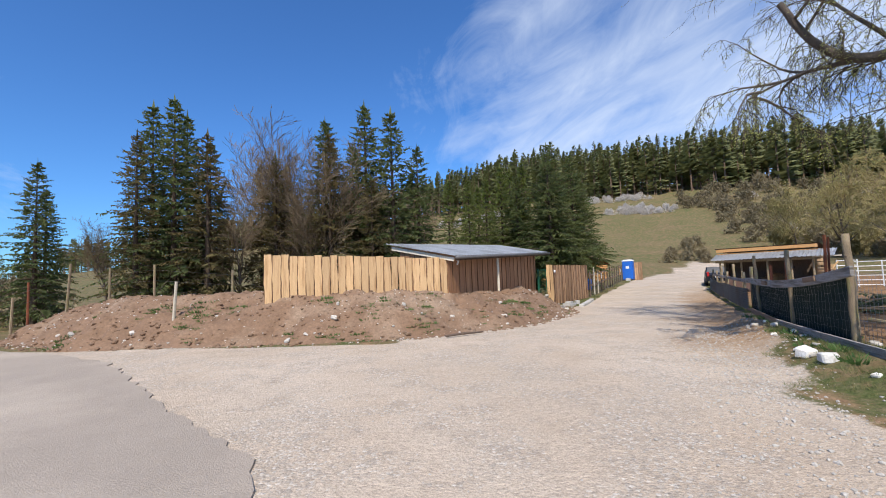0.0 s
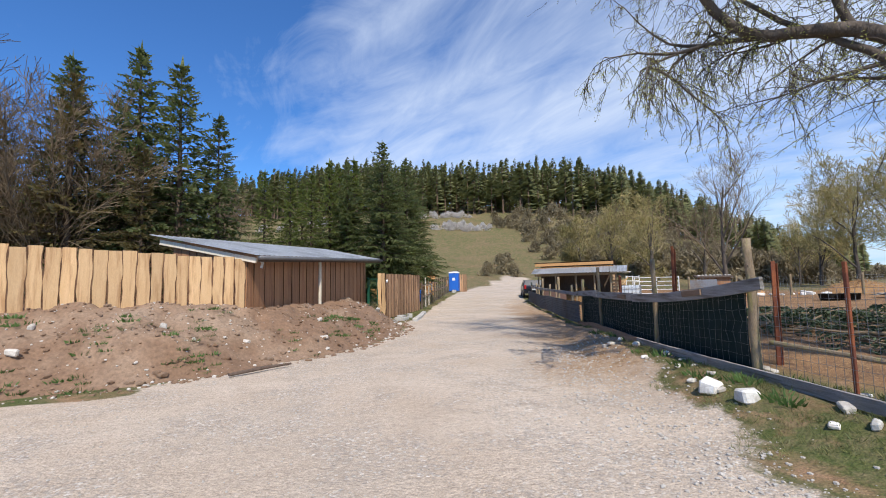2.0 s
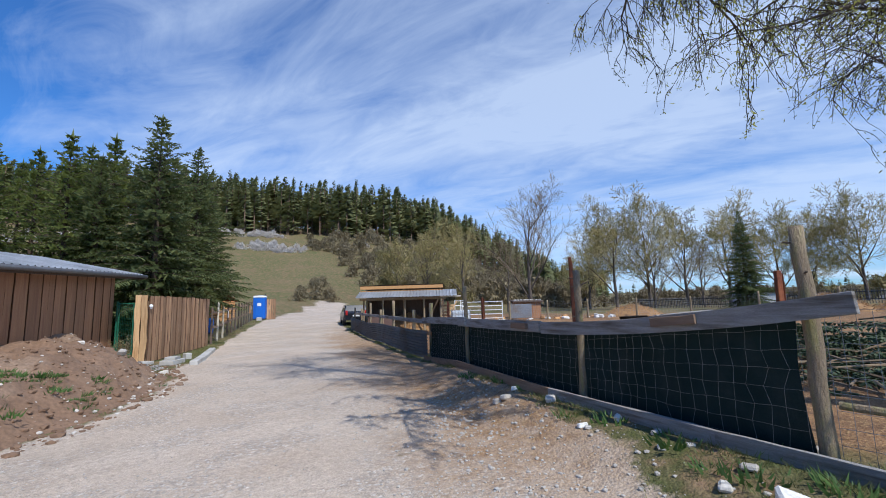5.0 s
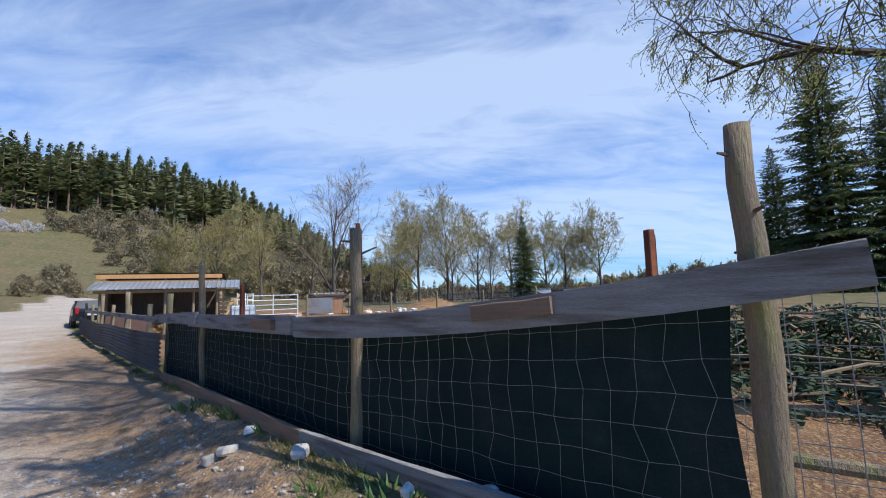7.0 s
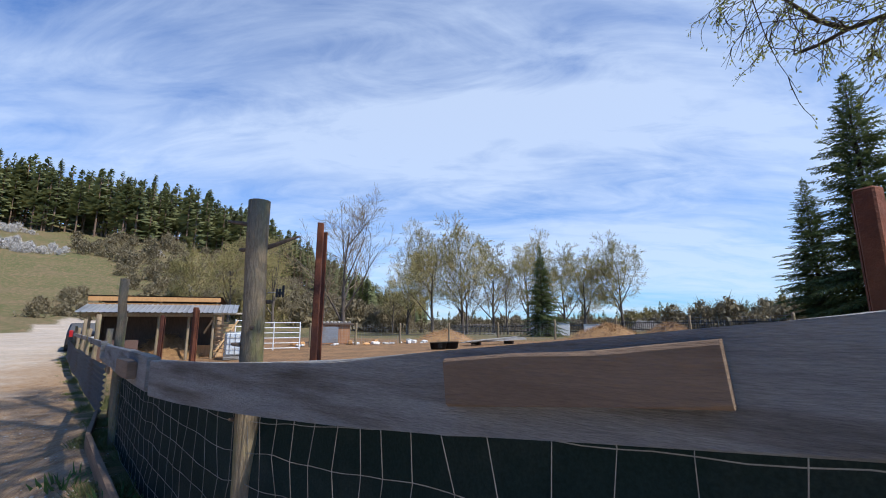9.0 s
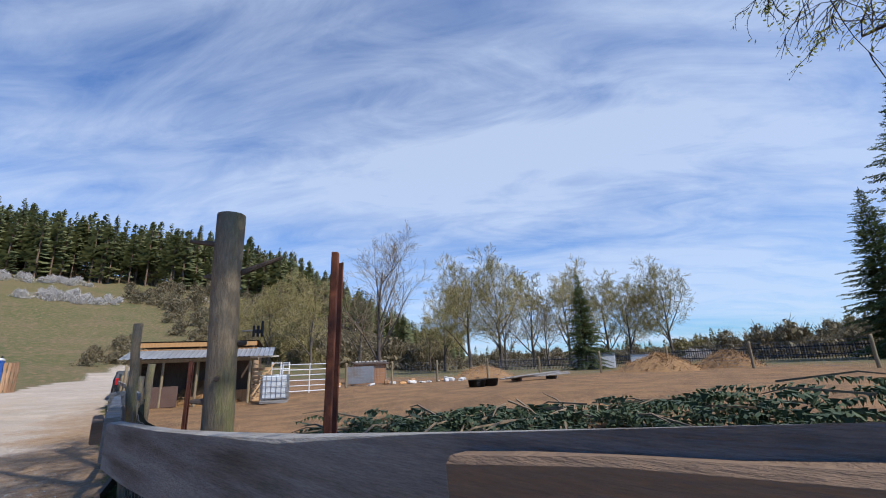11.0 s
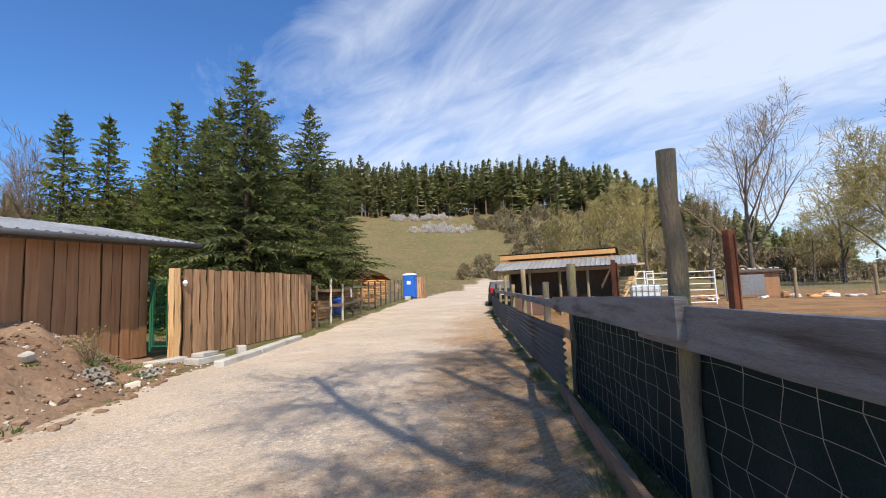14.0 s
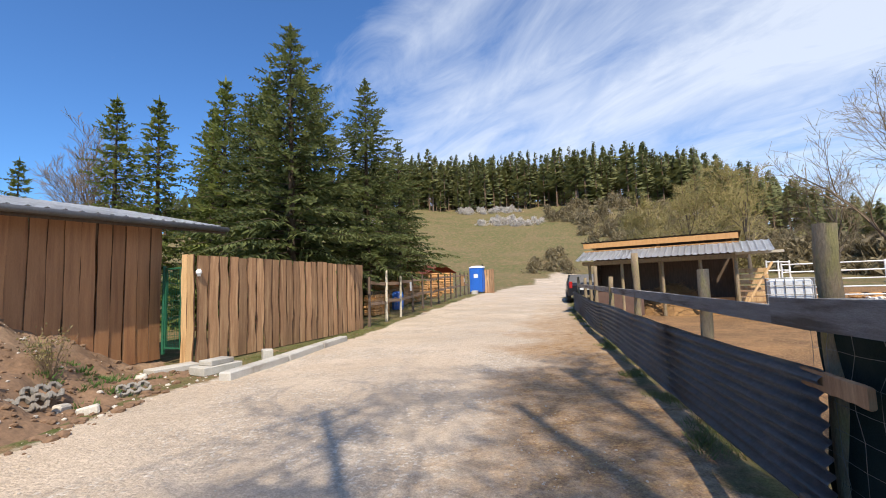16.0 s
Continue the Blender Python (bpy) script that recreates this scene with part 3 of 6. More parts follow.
# ---- shed ----
U, N_ = Vector((0.4009, 0.9161, 0)), Vector((0.9161, -0.4009, 0))
S0 = Vector((-1.05, 14.33, 0))
shed = thing("shed", "brown-stained board shed with a galvanised mono-pitch roof", "shed")


def eave(s):
    return 2.24 + 0.046 * s


board_fence(shed, tuple((S0)[:2]), tuple((S0 + U * 9.75)[:2]), 0.1, 0.1, eave(0) + 0.1, eave(9.7) + 0.1, 38, M_STAIN, seed=11, wave=0.006, th=0.03, bark=0.006, over=1.0)
e2 = S0 + U * 9.75
board_fence(shed, tuple(e2[:2]), tuple((e2 - N_ * 2.0)[:2]), 0.1, 0.1, eave(9.7) + 0.1, eave(9.7) + 0.4, 9, M_STAIN, seed=12, wave=0.006)
board_fence(shed, tuple((S0 - N_ * 2.0)[:2]), tuple(S0[:2]), 0.1, 0.1, eave(0) + 0.4, eave(0) + 0.1, 9, M_STAIN, seed=13, wave=0.006)
b2 = S0 - N_ * 2.0
part("rear_wall", beam(bmesh.new(), b2 + Vector((0, 0, 1.4)), b2 + U * 9.7 + Vector((0, 0, 1.4)), 0.04, 2.6), M_STAIN, shed)
bm = bmesh.new()
NR, W_, D_ = 46, 11.3, 2.9
prev = None
for i in range(NR * 4 + 1):
    s = -0.25 + W_ * i / (NR * 4)
    bumpz = 0.028 if i % 4 in (1,) else 0.0
    col = []
    for f in (0, 1):
        p = S0 + U * s + N_ * (0.42 - D_ * f)
        col.append(bm.verts.new((p.x, p.y, eave(s) + 0.13 + bumpz + 0.60 * f)))
    if prev:
        bm.faces.new((prev[0], col[0], col[1], prev[1]))
    prev = col
bmesh.ops.solidify(bm, geom=bm.faces[:], thickness=0.012)
part("roof", bm, M_ROOF, shed, "galvanised ribbed sheet roof")
for s0 in np.arange(0.0, 10.8, 0.9):
    a = S0 + U * s0 + N_ * 0.36
    b = S0 + U * s0 - N_ * 2.4
    part("rafter", beam(bmesh.new(), (a.x, a.y, eave(s0) + 0.04), (b.x, b.y, eave(s0) + 0.61), 0.07, 0.1), M_STAIN, shed)
a, b = S0 + U * -0.25 + N_ * 0.40, S0 + U * 11.05 + N_ * 0.40
part("fascia", beam(bmesh.new(), (a.x, a.y, eave(-0.25) + 0.04), (b.x, b.y, eave(11.05) + 0.04), 0.025, 0.14), M_DARKWOOD, shed)
a, b = S0 + U * -0.25 + N_ * 0.47, S0 + U * 11.05 + N_ * 0.47
part("gutter", tube(bmesh.new(), [(a.x, a.y, eave(-0.25) + 0.07), (b.x, b.y, eave(11.05) + 0.07)], [0.055, 0.055], 10), M_GUTTER, shed, smooth=True)
a = S0 + U * -0.1 + N_ * 0.30
part("end_rafter", beam(bmesh.new(), (a.x, a.y, eave(0) + 0.0), ((a - N_ * 2.6).x, (a - N_ * 2.6).y, eave(0) + 0.54), 0.05, 0.13), M_PALEPOST, shed)
p = S0 + U * 0.15 + N_ * 0.25
part("bracket", tube(bmesh.new(), [(p.x, p.y, eave(0) + 0.06), (p.x + 0.06, p.y, eave(0) - 0.06), (p.x + 0.02, p.y + 0.02, eave(0) - 0.17)], [0.035, 0.035, 0.03], 8), M_WHITEMETAL, shed)
p = S0 + U * 3.75 + N_ * 0.30
part("roof_post", box(bmesh.new(), 0.085, 0.085, eave(3.7) + 0.02 - 0.5, pose(p.x, p.y, 0.5, 0, 0, 20), 0.008), M_PALEPOST, shed, "pale unpainted post")

# ---- garden gate ----
gate = thing("garden_gate", "dark green metal garden gate standing ajar", "gate", 2.98, 23.15, 0.2, -28)
for x in (0.0, 0.52):
    part("gate_post", box(bmesh.new(), 0.05, 0.05, 1.75, pose(x, 0, 0), 0.006), M_GREEN, gate)
bm = bmesh.new()
for z in (0.12, 1.68):
    beam(bm, (0.04, 0, z), (0.48, 0, z), 0.035, 0.035)
for x in (0.06, 0.46):
    box(bm, 0.035, 0.035, 1.58, pose(x, 0, 0.1))
part("gate_frame", bm, M_GREEN, gate)
bm = bmesh.new()
for k in range(9):
    tube(bm, [(0.07 + k * 0.047, 0, 0.12), (0.07 + k * 0.047, 0, 1.66)], [0.003, 0.003], 4)
for k in range(9):
    tube(bm, [(0.06, 0, 0.2 + k * 0.17), (0.46, 0, 0.2 + k * 0.17)], [0.003, 0.003], 4)
part("mesh_infill", bm, M_GREEN, gate)

# ---- rail fence to the toilet ----
rail_fence = thing("rail_fence", "rough wooden post and rail fence with wire mesh", "fence")
R0, R1 = Vector((6.95, 28.75, 0)), Vector((14.6, 47.4, 0))
nrp = 13
for k in range(nrp):
    p = R0.lerp(R1, k / (nrp - 1))
    g = ground_z(p.x, p.y)
    pale = k in (1, 2)
    part("post", tube(bmesh.new(), [(p.x, p.y, g - 0.1), (p.x + 0.02, p.y, g + 1.7 + 0.25 * (k == 1))], [0.055, 0.045]), M_PALEPOST if pale else M_DARKWOOD, rail_fence)
for k in range(nrp - 1):
    a, b = R0.lerp(R1, k / (nrp - 1)), R0.lerp(R1, (k + 1) / (nrp - 1))
    for h in (0.75, 1.45):
        part("rail", beam(bmesh.new(), (a.x, a.y, ground_z(a.x, a.y) + h + random.uniform(-0.05, 0.05)), (b.x, b.y, ground_z(b.x, b.y) + h + random.uniform(-0.05, 0.05)), 0.035, 0.12), M_OFFCUT, rail_fence)
bm = bmesh.new()
for k in range(110):
    p = R0.lerp(R1, k / 109) + Vector((0.06, -0.03, 0))
    g = ground_z(p.x, p.y)
    tube(bm, [(p.x, p.y, g + 0.02), (p.x, p.y, g + 1.2)], [0.0025, 0.0025], 3, False)
for h in np.arange(0.05, 1.25, 0.16):
    pts = [R0.lerp(R1, k / 8) + Vector((0.06, -0.03, 0)) for k in range(9)]
    tube(bm, [(p.x, p.y, ground_z(p.x, p.y) + h) for p in pts], [0.0025] * 9, 3, False)
part("wire_mesh", bm, M_WIRE, rail_fence)


def cabin(x, y, rz, w, d, h, label, wood, roof_mat):
    """A small timber hut: boarded walls, door and pitched roof."""
    c = thing("wooden_hut", label, "hut", x, y, ground_z(x, y), rz)
    for (ax, ay, bx, by) in ((-w / 2, -d / 2, w / 2, -d / 2), (w / 2, -d / 2, w / 2, d / 2), (w / 2, d / 2, -w / 2, d / 2), (-w / 2, d / 2, -w / 2, -d / 2)):
        for k in range(int(h / 0.2)):
            part("log", tube(bmesh.new(), [(ax, ay, 0.1 + k * 0.2), (bx, by, 0.1 + k * 0.2)], [0.1, 0.1], 8), wood, c)
    for s in (-1, 1):
        bm = bmesh.new()
        vs = [bm.verts.new(v) for v in ((-w / 2 - 0.3, s * (d / 2 + 0.35), h - 0.05), (w / 2 + 0.3, s * (d / 2 + 0.35), h - 0.05), (w / 2 + 0.3, 0, h + 0.75), (-w / 2 - 0.3, 0, h + 0.75))]
        bm.faces.new(vs)
        bmesh.ops.solidify(bm, geom=bm.faces[:], thickness=0.06)
        part("roof_side", bm, roof_mat, c)
    part("door", box(bmesh.new(), 0.85, 0.06, 1.8, pose(0.1, -d / 2 - 0.11, 0.02), 0.01), M_DARKWOOD, c)
    return c


M_REDROOF = mat("red_brown_roofing", (0.26, 0.075, 0.045), (0.33, 0.11, 0.065), 2, 0.8, 30, 0.3)
cabin(7.5, 40.5, -62, 4.2, 3.0, 1.9, "orange log cabin with a red-brown roof behind the fence", M_ORANGEWOOD, M_REDROOF)
cabin(12.0, 51.5, -62, 3.4, 2.6, 1.8, "small orange timber kiosk behind the rail fence", M_ORANGEWOOD, M_REDROOF)
tbl = thing("picnic_table", "orange timber picnic table with two benches", "table", 10.6, 42.8, ground_z(10.6, 42.8), -60)
part("tabletop", box(bmesh.new(), 2.0, 0.8, 0.06, pose(0, 0, 0.72), 0.01), M_ORANGEWOOD, tbl)
for s in (-1, 1):
    part("bench", box(bmesh.new(), 2.0, 0.3, 0.06, pose(0, s * 0.75, 0.42), 0.01), M_ORANGEWOOD, tbl)
    bm = beam(bmesh.new(), (s * 0.75, -0.85, 0.36), (s * 0.75, 0.85, 0.36), 0.06, 0.1)
    beam(bm, (s * 0.75, -0.6, 0.0), (s * 0.75, -0.25, 0.72), 0.06, 0.1)
    beam(bm, (s * 0.75, 0.6, 0.0), (s * 0.75, 0.25, 0.72), 0.06, 0.1)
    part("trestle", bm, M_ORANGEWOOD, tbl)

# ---- portable toilet ----
wc = thing("portable_toilet", "bright blue portable toilet with a white roof", "toilet", 15.75, 48.9, ground_z(15.75, 48.9) - 0.02, -25)
part("base", box(bmesh.new(), 1.12, 1.12, 0.14, pose(0, 0, 0), 0.02), M_BLACK, wc)
bm = bmesh.new()
for (x, y, a) in ((0, -0.52, 0), (0, 0.52, 0), (-0.52, 0, 90), (0.52, 0, 90)):
    box(bm, 1.08, 0.04, 1.98, pose(x, y, 0.14, 0, 0, a), 0.01)
    for k in (-0.36, -0.12, 0.12, 0.36):
        box(bm, 0.07, 0.07, 1.8, pose(x, y, 0.22, 0, 0, a) @ pose(k, 0, 0), 0.015)
part("wall", bm, M_BLUE, wc)
part("door", box(bmesh.new(), 0.68, 0.04, 1.8, pose(0, -0.575, 0.22), 0.012), M_BLUE, wc)
part("door_panel", box(bmesh.new(), 0.34, 0.012, 0.3, pose(0, -0.602, 1.3), 0.004), M_WHITE, wc, "white notice on the door")
bm = bmesh.new()
bmesh.ops.create_uvsphere(bm, u_segments=20, v_segments=10, radius=1.0)
bmesh.ops.delete(bm, geom=[v for v in bm.verts if v.co.z < -0.05], context="VERTS")
for v in bm.verts:
    v.co = Vector((max(-0.58, min(0.58, v.co.x * 0.78)), max(-0.58, min(0.58, v.co.y * 0.78)), 2.12 + max(0, v.co.z) * 0.2))
part("roof", bm, M_WHITE, wc, "domed white plastic roof", True)
part("vent_pipe", tube(bmesh.new(), [(0.4, 0.4, 2.1), (0.4, 0.4, 2.45)], [0.05, 0.05]), M_BLACK, wc)
scr = thing("board_screen", "grey-brown board screen beside the toilet", "screen", 16.75, 48.7, ground_z(16.75, 48.7), -25)
board_fence(scr, (-0.4, 0), (0.4, 0), 0, 0, 1.95, 1.95, 4, M_BROWN, seed=21)

# ---- blocks, pavers and kerb ----

kerbs = ((4.75, 21.15, 5.35, 22.7), (5.36, 22.73, 5.85, 24.2), (5.86, 24.23, 6.3, 25.6))
for ax, ay, bx, by in kerbs:
    k = thing("kerb_stone", "pale concrete kerb stone along the lane", "kerb", group="kerb by the board fence")
    za, zb = ground_z(ax, ay) - 0.06, ground_z(bx, by) - 0.06
    part("kerb_block", beam(bmesh.new(), (ax, ay, za + 0.1), (bx, by, zb + 0.1), 0.22, 0.18, 0.02, 0.008), M_CONC, k)
for x, y, w, d, h, rz, lab in ((4.35, 22.0, 0.75, 0.4, 0.14, 55, "flat grey concrete slab by the gate"), (4.35, 22.02, 0.5, 0.3, 0.09, 62, "small slab lying on the concrete slab"), (4.95, 23.1, 0.2, 0.2, 0.2, 20, "pale concrete block on the grass"), (3.55, 22.25, 0.8, 0.35, 0.1, 50, "pale concrete step before the gate")):
    z = ground_z(x, y) + (0.14 if "lying on" in lab else 0.0)
    t = tagged(part("concrete_block", box(bmesh.new(), w, d, h, pose(0, 0, 0), 0.012, 0.008), M_CONC), lab, "concrete block")
    t.matrix_basis = pose(x, y, z, 0, 0, rz)


def grass_paver():
    """A concrete lattice paver: thick outline and waists round diamond holes."""
    bm = bmesh.new()
    for cx in (-0.2, 0.0, 0.2):
        for s in (-1, 1):
            pts = [(cx - 0.1, s * 0.02), (cx - 0.05, s * 0.13), (cx + 0.05, s * 0.13), (cx + 0.1, s * 0.02)]
            for (ax, ay), (bx, by) in zip(pts, pts[1:]):
                beam(bm, (ax, ay, 0.05), (bx, by, 0.05), 0.055, 0.09, 0.008, 0.002)
    return bm


for x, y, rz, tilt in ((3.30, 19.25, 60, 48), (3.22, 19.62, 68, 52), (3.72, 20.6, 50, 34)):
    p_ = tagged(part("grass_paver", grass_paver(), M_OLDCONC), "grey concrete lattice paver half sunk in the bank", "paver", "pavers on the earth bank")
    p_.matrix_basis = pose(x, y, surface(x, y) + 0.05, 0, 0, rz - 90) @ pose(0, 0, 0, 0, tilt, 0) @ pose(0, 0, 0, 0, 0, 90) @ Matrix.Diagonal((0.68, 0.68, 0.68, 1))
for x, y, w, d, h, rz, rx in ((5.27, 7.03, 0.23, 0.19, 0.17, 20, 8), (5.25, 6.50, 0.24, 0.16, 0.14, -12, 0)):
    s_ = tagged(part("white_block", box(bmesh.new(), w, d, h, Matrix(), 0.022, 0.022), M_WHITESTONE, smooth=False), "chipped white stone block lying on the verge", "stone block", "white blocks on the verge")
    s_.matrix_basis = pose(x, y, ground_z(x, y) - 0.02, rx, 0, rz)

# ---- paddock fence along the lane ----
pf = thing("paddock_fence", "grey plank paddock fence hung with dark shade net and wire", "fence")


def gz(p):
    return ground_z(p[0], p[1])


def log_post(owner, p, top, r, lean=(0, 0), knots=(), seed=0, material=None):
    rr = random.Random(seed)
    n = 9
    bm = bmesh.new()
    z0 = gz(p) - 0.1
    pts, rad = [], []
    for k in range(n):
        f = k / (n - 1)
        pts.append((p[0] + lean[0] * f + rr.uniform(-1, 1) * 0.008, p[1] + lean[1] * f + rr.uniform(-1, 1) * 0.008, z0 + (top - z0) * f))
        rad.append(r * (1.06 - 0.14 * f) * rr.uniform(0.96, 1.04))
    tube(bm, pts, rad, 14)
    for v in bm.verts:
        v.co.x += 0.006 * noise.noise(v.co * 9)
        v.co.y += 0.006 * noise.noise(v.co * 9 + Vector((5, 5, 5)))
    ob = part("post", bm, material or M_POST, owner, smooth=True)
    for f, ang, ln, up_ in knots:
        z = z0 + (top - z0) * f
        c = Vector((p[0] + lean[0] * f, p[1] + lean[1] * f, z))
        d = Vector((math.cos(ang), math.sin(ang), up_))
        part("branch_stub", tube(bmesh.new(), [c, c + d * (r + ln * 0.4), c + d * (r + ln)], [0.011, 0.008, 0.005], 6), M_DARKWOOD, ob)
    return ob


PP = [(5.97, 6.92), (6.60, 9.26), (7.93, 12.62), (9.52, 15.72)]
log_post(pf, PP[0], 2.07, 0.056, (0.0, 0.02), ((0.93, 2.2, 0.05, 0.1), (0.8, 3.6, 0.04, 0.2), (0.72, 0.4, 0.04, 0.1)), 1)
log_post(pf, PP[1], 1.93, 0.046, (-0.05, -0.04), ((0.94, 2.5, 0.07, 0.05), (0.88, -0.75, 0.11, 0.45), (0.88, 2.4, 0.025, 0), (0.76, -0.8, 0.02, 0), (0.66, 2.4, 0.03, 0.1), (0.58, -0.9, 0.02, 0.1), (0.5, 2.3, 0.02, 0), (0.45, -0.6, 0.015, 0), (0.7, -2.4, 0.012, 0), (0.55, -2.2, 0.012, 0.0)), 2)
log_post(pf, PP[2], 1.92, 0.041, (-0.10, -0.05), ((0.8, 0.2, 0.02, 0.3),), 3)
log_post(pf, PP[3], 1.62, 0.056, (0.0, 0.0), (), 4)
bk_ = thing("wire_insulator", "black plastic gate-wire insulator screwed to the log post", "insulator", 6.59, 9.23, 1.56, -32)
bk_.scale = (0.5, 0.5, 0.5)
part("screw_rod", tube(bmesh.new(), [(0.05, 0, 0), (0.13, 0, 0.005)], [0.005, 0.005], 6), M_WIRE, bk_, "bright screw rod")
bm = bmesh.new()
for q in (0.12, 0.145, 0.17):
    box(bm, 0.014, 0.035, 0.07 + 0.03 * (q > 0.16), pose(q, 0, -0.035), 0.003)
box(bm, 0.06, 0.03, 0.022, pose(0.145, 0, -0.012), 0.003)
part("insulator_body", bm, M_BLACK, bk_)
# planks on the lane side
side = Vector((-0.93, 0.36, 0))
TOP = [((5.86, 6.62), 1.56), ((6.62, 9.76), 1.285), ((6.64, 9.78), 1.30), ((7.93, 12.75), 1.27), ((7.75, 12.3), 1.31), ((9.55, 15.9), 1.22), ((9.6, 16.0), 1.22), ((12.2, 22.2), 1.2), ((12.2, 22.2), 1.2), ((15.2, 29.8), 1.28)]


def plank(a, za, b, zb, w, h, material, off=0.08, seg=10, seed=0, sag=0.0):
    """A weathered plank with slightly wandering edges, sagging between its ends."""
    rr = random.Random(seed)
    a, b = Vector((*a, za)), Vector((*b, zb))
    x = (b - a).normalized()
    y = Vector((0, 0, 1)).cross(x).normalized()
    z = x.cross(y)
    bm = bmesh.new()
    rings = []
    for k in range(seg + 1):
        c = a.lerp(b, k / seg) + side * off - Vector((0, 0, sag * 4 * (k / seg) * (1 - k / seg)))
        e = [rr.uniform(-1, 1) * 0.0035 for _ in range(4)]
        rings.append([bm.verts.new(c + y * sy * (w / 2) + z * (sz * h / 2 + e[i])) for i, (sy, sz) in enumerate(((-1, -1), (1, -1), (1, 1), (-1, 1)))])
    for r0, r1 in zip(rings, rings[1:]):
        for k in range(4):
            bm.faces.new((r0[k], r0[(k + 1) % 4], r1[(k + 1) % 4], r1[k]))
    bm.faces.new(rings[0][::-1]), bm.faces.new(rings[-1])
    es = [e for e in bm.edges if abs((e.verts[1].co - e.verts[0].co).normalized().dot(x)) > 0.9]
    bmesh.ops.bevel(bm, geom=es, offset=0.006, segments=1, affect="EDGES")
    return bm


H_P = 0.155
part("top_plank", plank(TOP[0][0], TOP[0][1] - H_P / 2, TOP[1][0], TOP[1][1] - H_P / 2, 0.05, H_P, M_GREYWOOD, seed=1, sag=0.058), M_GREYWOOD, pf)
part("top_plank", plank(TOP[2][0], TOP[2][1] - H_P / 2, TOP[3][0], TOP[3][1] - H_P / 2, 0.05, H_P, M_GREYWOOD, 0.10, seed=2), M_GREYWOOD, pf)
part("top_plank", plank(TOP[4][0], TOP[4][1] - H_P / 2, TOP[5][0], TOP[5][1] - H_P / 2, 0.045, H_P, M_GREYWOOD, 0.15, seed=3), M_GREYWOOD, pf)
part("short_plank", plank((6.14, 7.68), 1.355, (6.25, 8.12), 1.315, 0.05, 0.085, M_OFFCUT, 0.135, 3, seed=5), M_OFFCUT, pf, "short brown offcut nailed to the plank")
part("short_plank", plank((6.76, 10.05), 1.22, (6.92, 10.45), 1.22, 0.04, 0.085, M_OFFCUT, 0.15, 3, seed=6), M_OFFCUT, pf, "short brown offcut nailed to the plank")
for (a, za), (b, zb) in ((((9.62, 16.05), 1.16), ((12.2, 22.2), 1.2)), (((12.2, 22.2), 1.2), ((15.2, 29.8), 1.28))):
    part("top_rail", plank(a, za - 0.06, b, zb - 0.06, 0.04, 0.12, M_GREYWOOD, 0.05, seed=8), M_GREYWOOD, pf)
for a, b, sd in (((5.55, 5.2), (6.1, 7.6), 11), ((6.1, 7.6), (6.7, 9.7), 12), ((6.7, 9.7), (7.95, 12.8), 13), ((7.95, 12.8), (9.5, 15.8), 14)):
    part("bottom_plank", plank(a, gz(a) + 0.055, b, gz(b) + 0.055, 0.04, 0.13, M_GREYWOOD, 0.14, seed=sd), M_GREYWOOD if sd < 13 else M_OFFCUT, pf)
part("bracket_board", plank((9.25, 15.32), 0.80, (9.46, 15.80), 0.80, 0.03, 0.10, M_BROWN, 0.05, seed=15), M_BROWN, pf)

# dark net, hung a little slack between the posts
NETPTS = [(5.98, 7.0), (6.35, 8.3), (6.62, 9.38), (7.25, 11.0), (7.93, 12.62), (8.7, 14.1), (9.56, 15.85)]


def fence_point(f):
    k = min(int(f * (len(NETPTS) - 1)), len(NETPTS) - 2)
    t = f * (len(NETPTS) - 1) - k
    a, b = NETPTS[k], NETPTS[k + 1]
    return a[0] + (b[0] - a[0]) * t, a[1] + (b[1] - a[1]) * t


def fence_top(f):
    return interp(f, (0, 0.25, 0.33, 0.66, 1.0), (1.43, 1.23, 1.17, 1.15, 1.08))


nv, nf = [], []
NU, NV = 110, 16
for i in range(NU + 1):
    f = i / NU
    x, y = fence_point(f)
    pull = 0.10 * math.sin(min(1, f * 9) * math.pi / 2)
    for j in range(NV + 1):
        g = j / NV
        z0, z1 = gz((x, y)) - 0.02 + 0.03 * math.sin(f * 40) + 0.05 * (1 - sstep(0, 0.3, f)), fence_top(f)
        bulge = 0.025 * noise.noise(Vector((f * 16, g * 2.5, 0))) + 0.03 * math.sin(g * math.pi) * noise.noise(Vector((f * 7, 4, 1)))
        inset = 0.10 * (1 - sstep(0, 0.04, f)) * (0.5 - abs(g - 0.6))
        nv.append((x + bulge * 0.93 + 0.01, y - bulge * 0.36 + inset, z0 + (z1 - z0) * g))
for i in range(NU):
    for j in range(NV):
        k = i * (NV + 1) + j
        nf.append((k, k + NV + 1, k + NV + 2, k + 1))
net = raw("shade_net", nv, nf, M_NET, pf, smooth=True)
net["label"] = "slack dark green-black shade net"
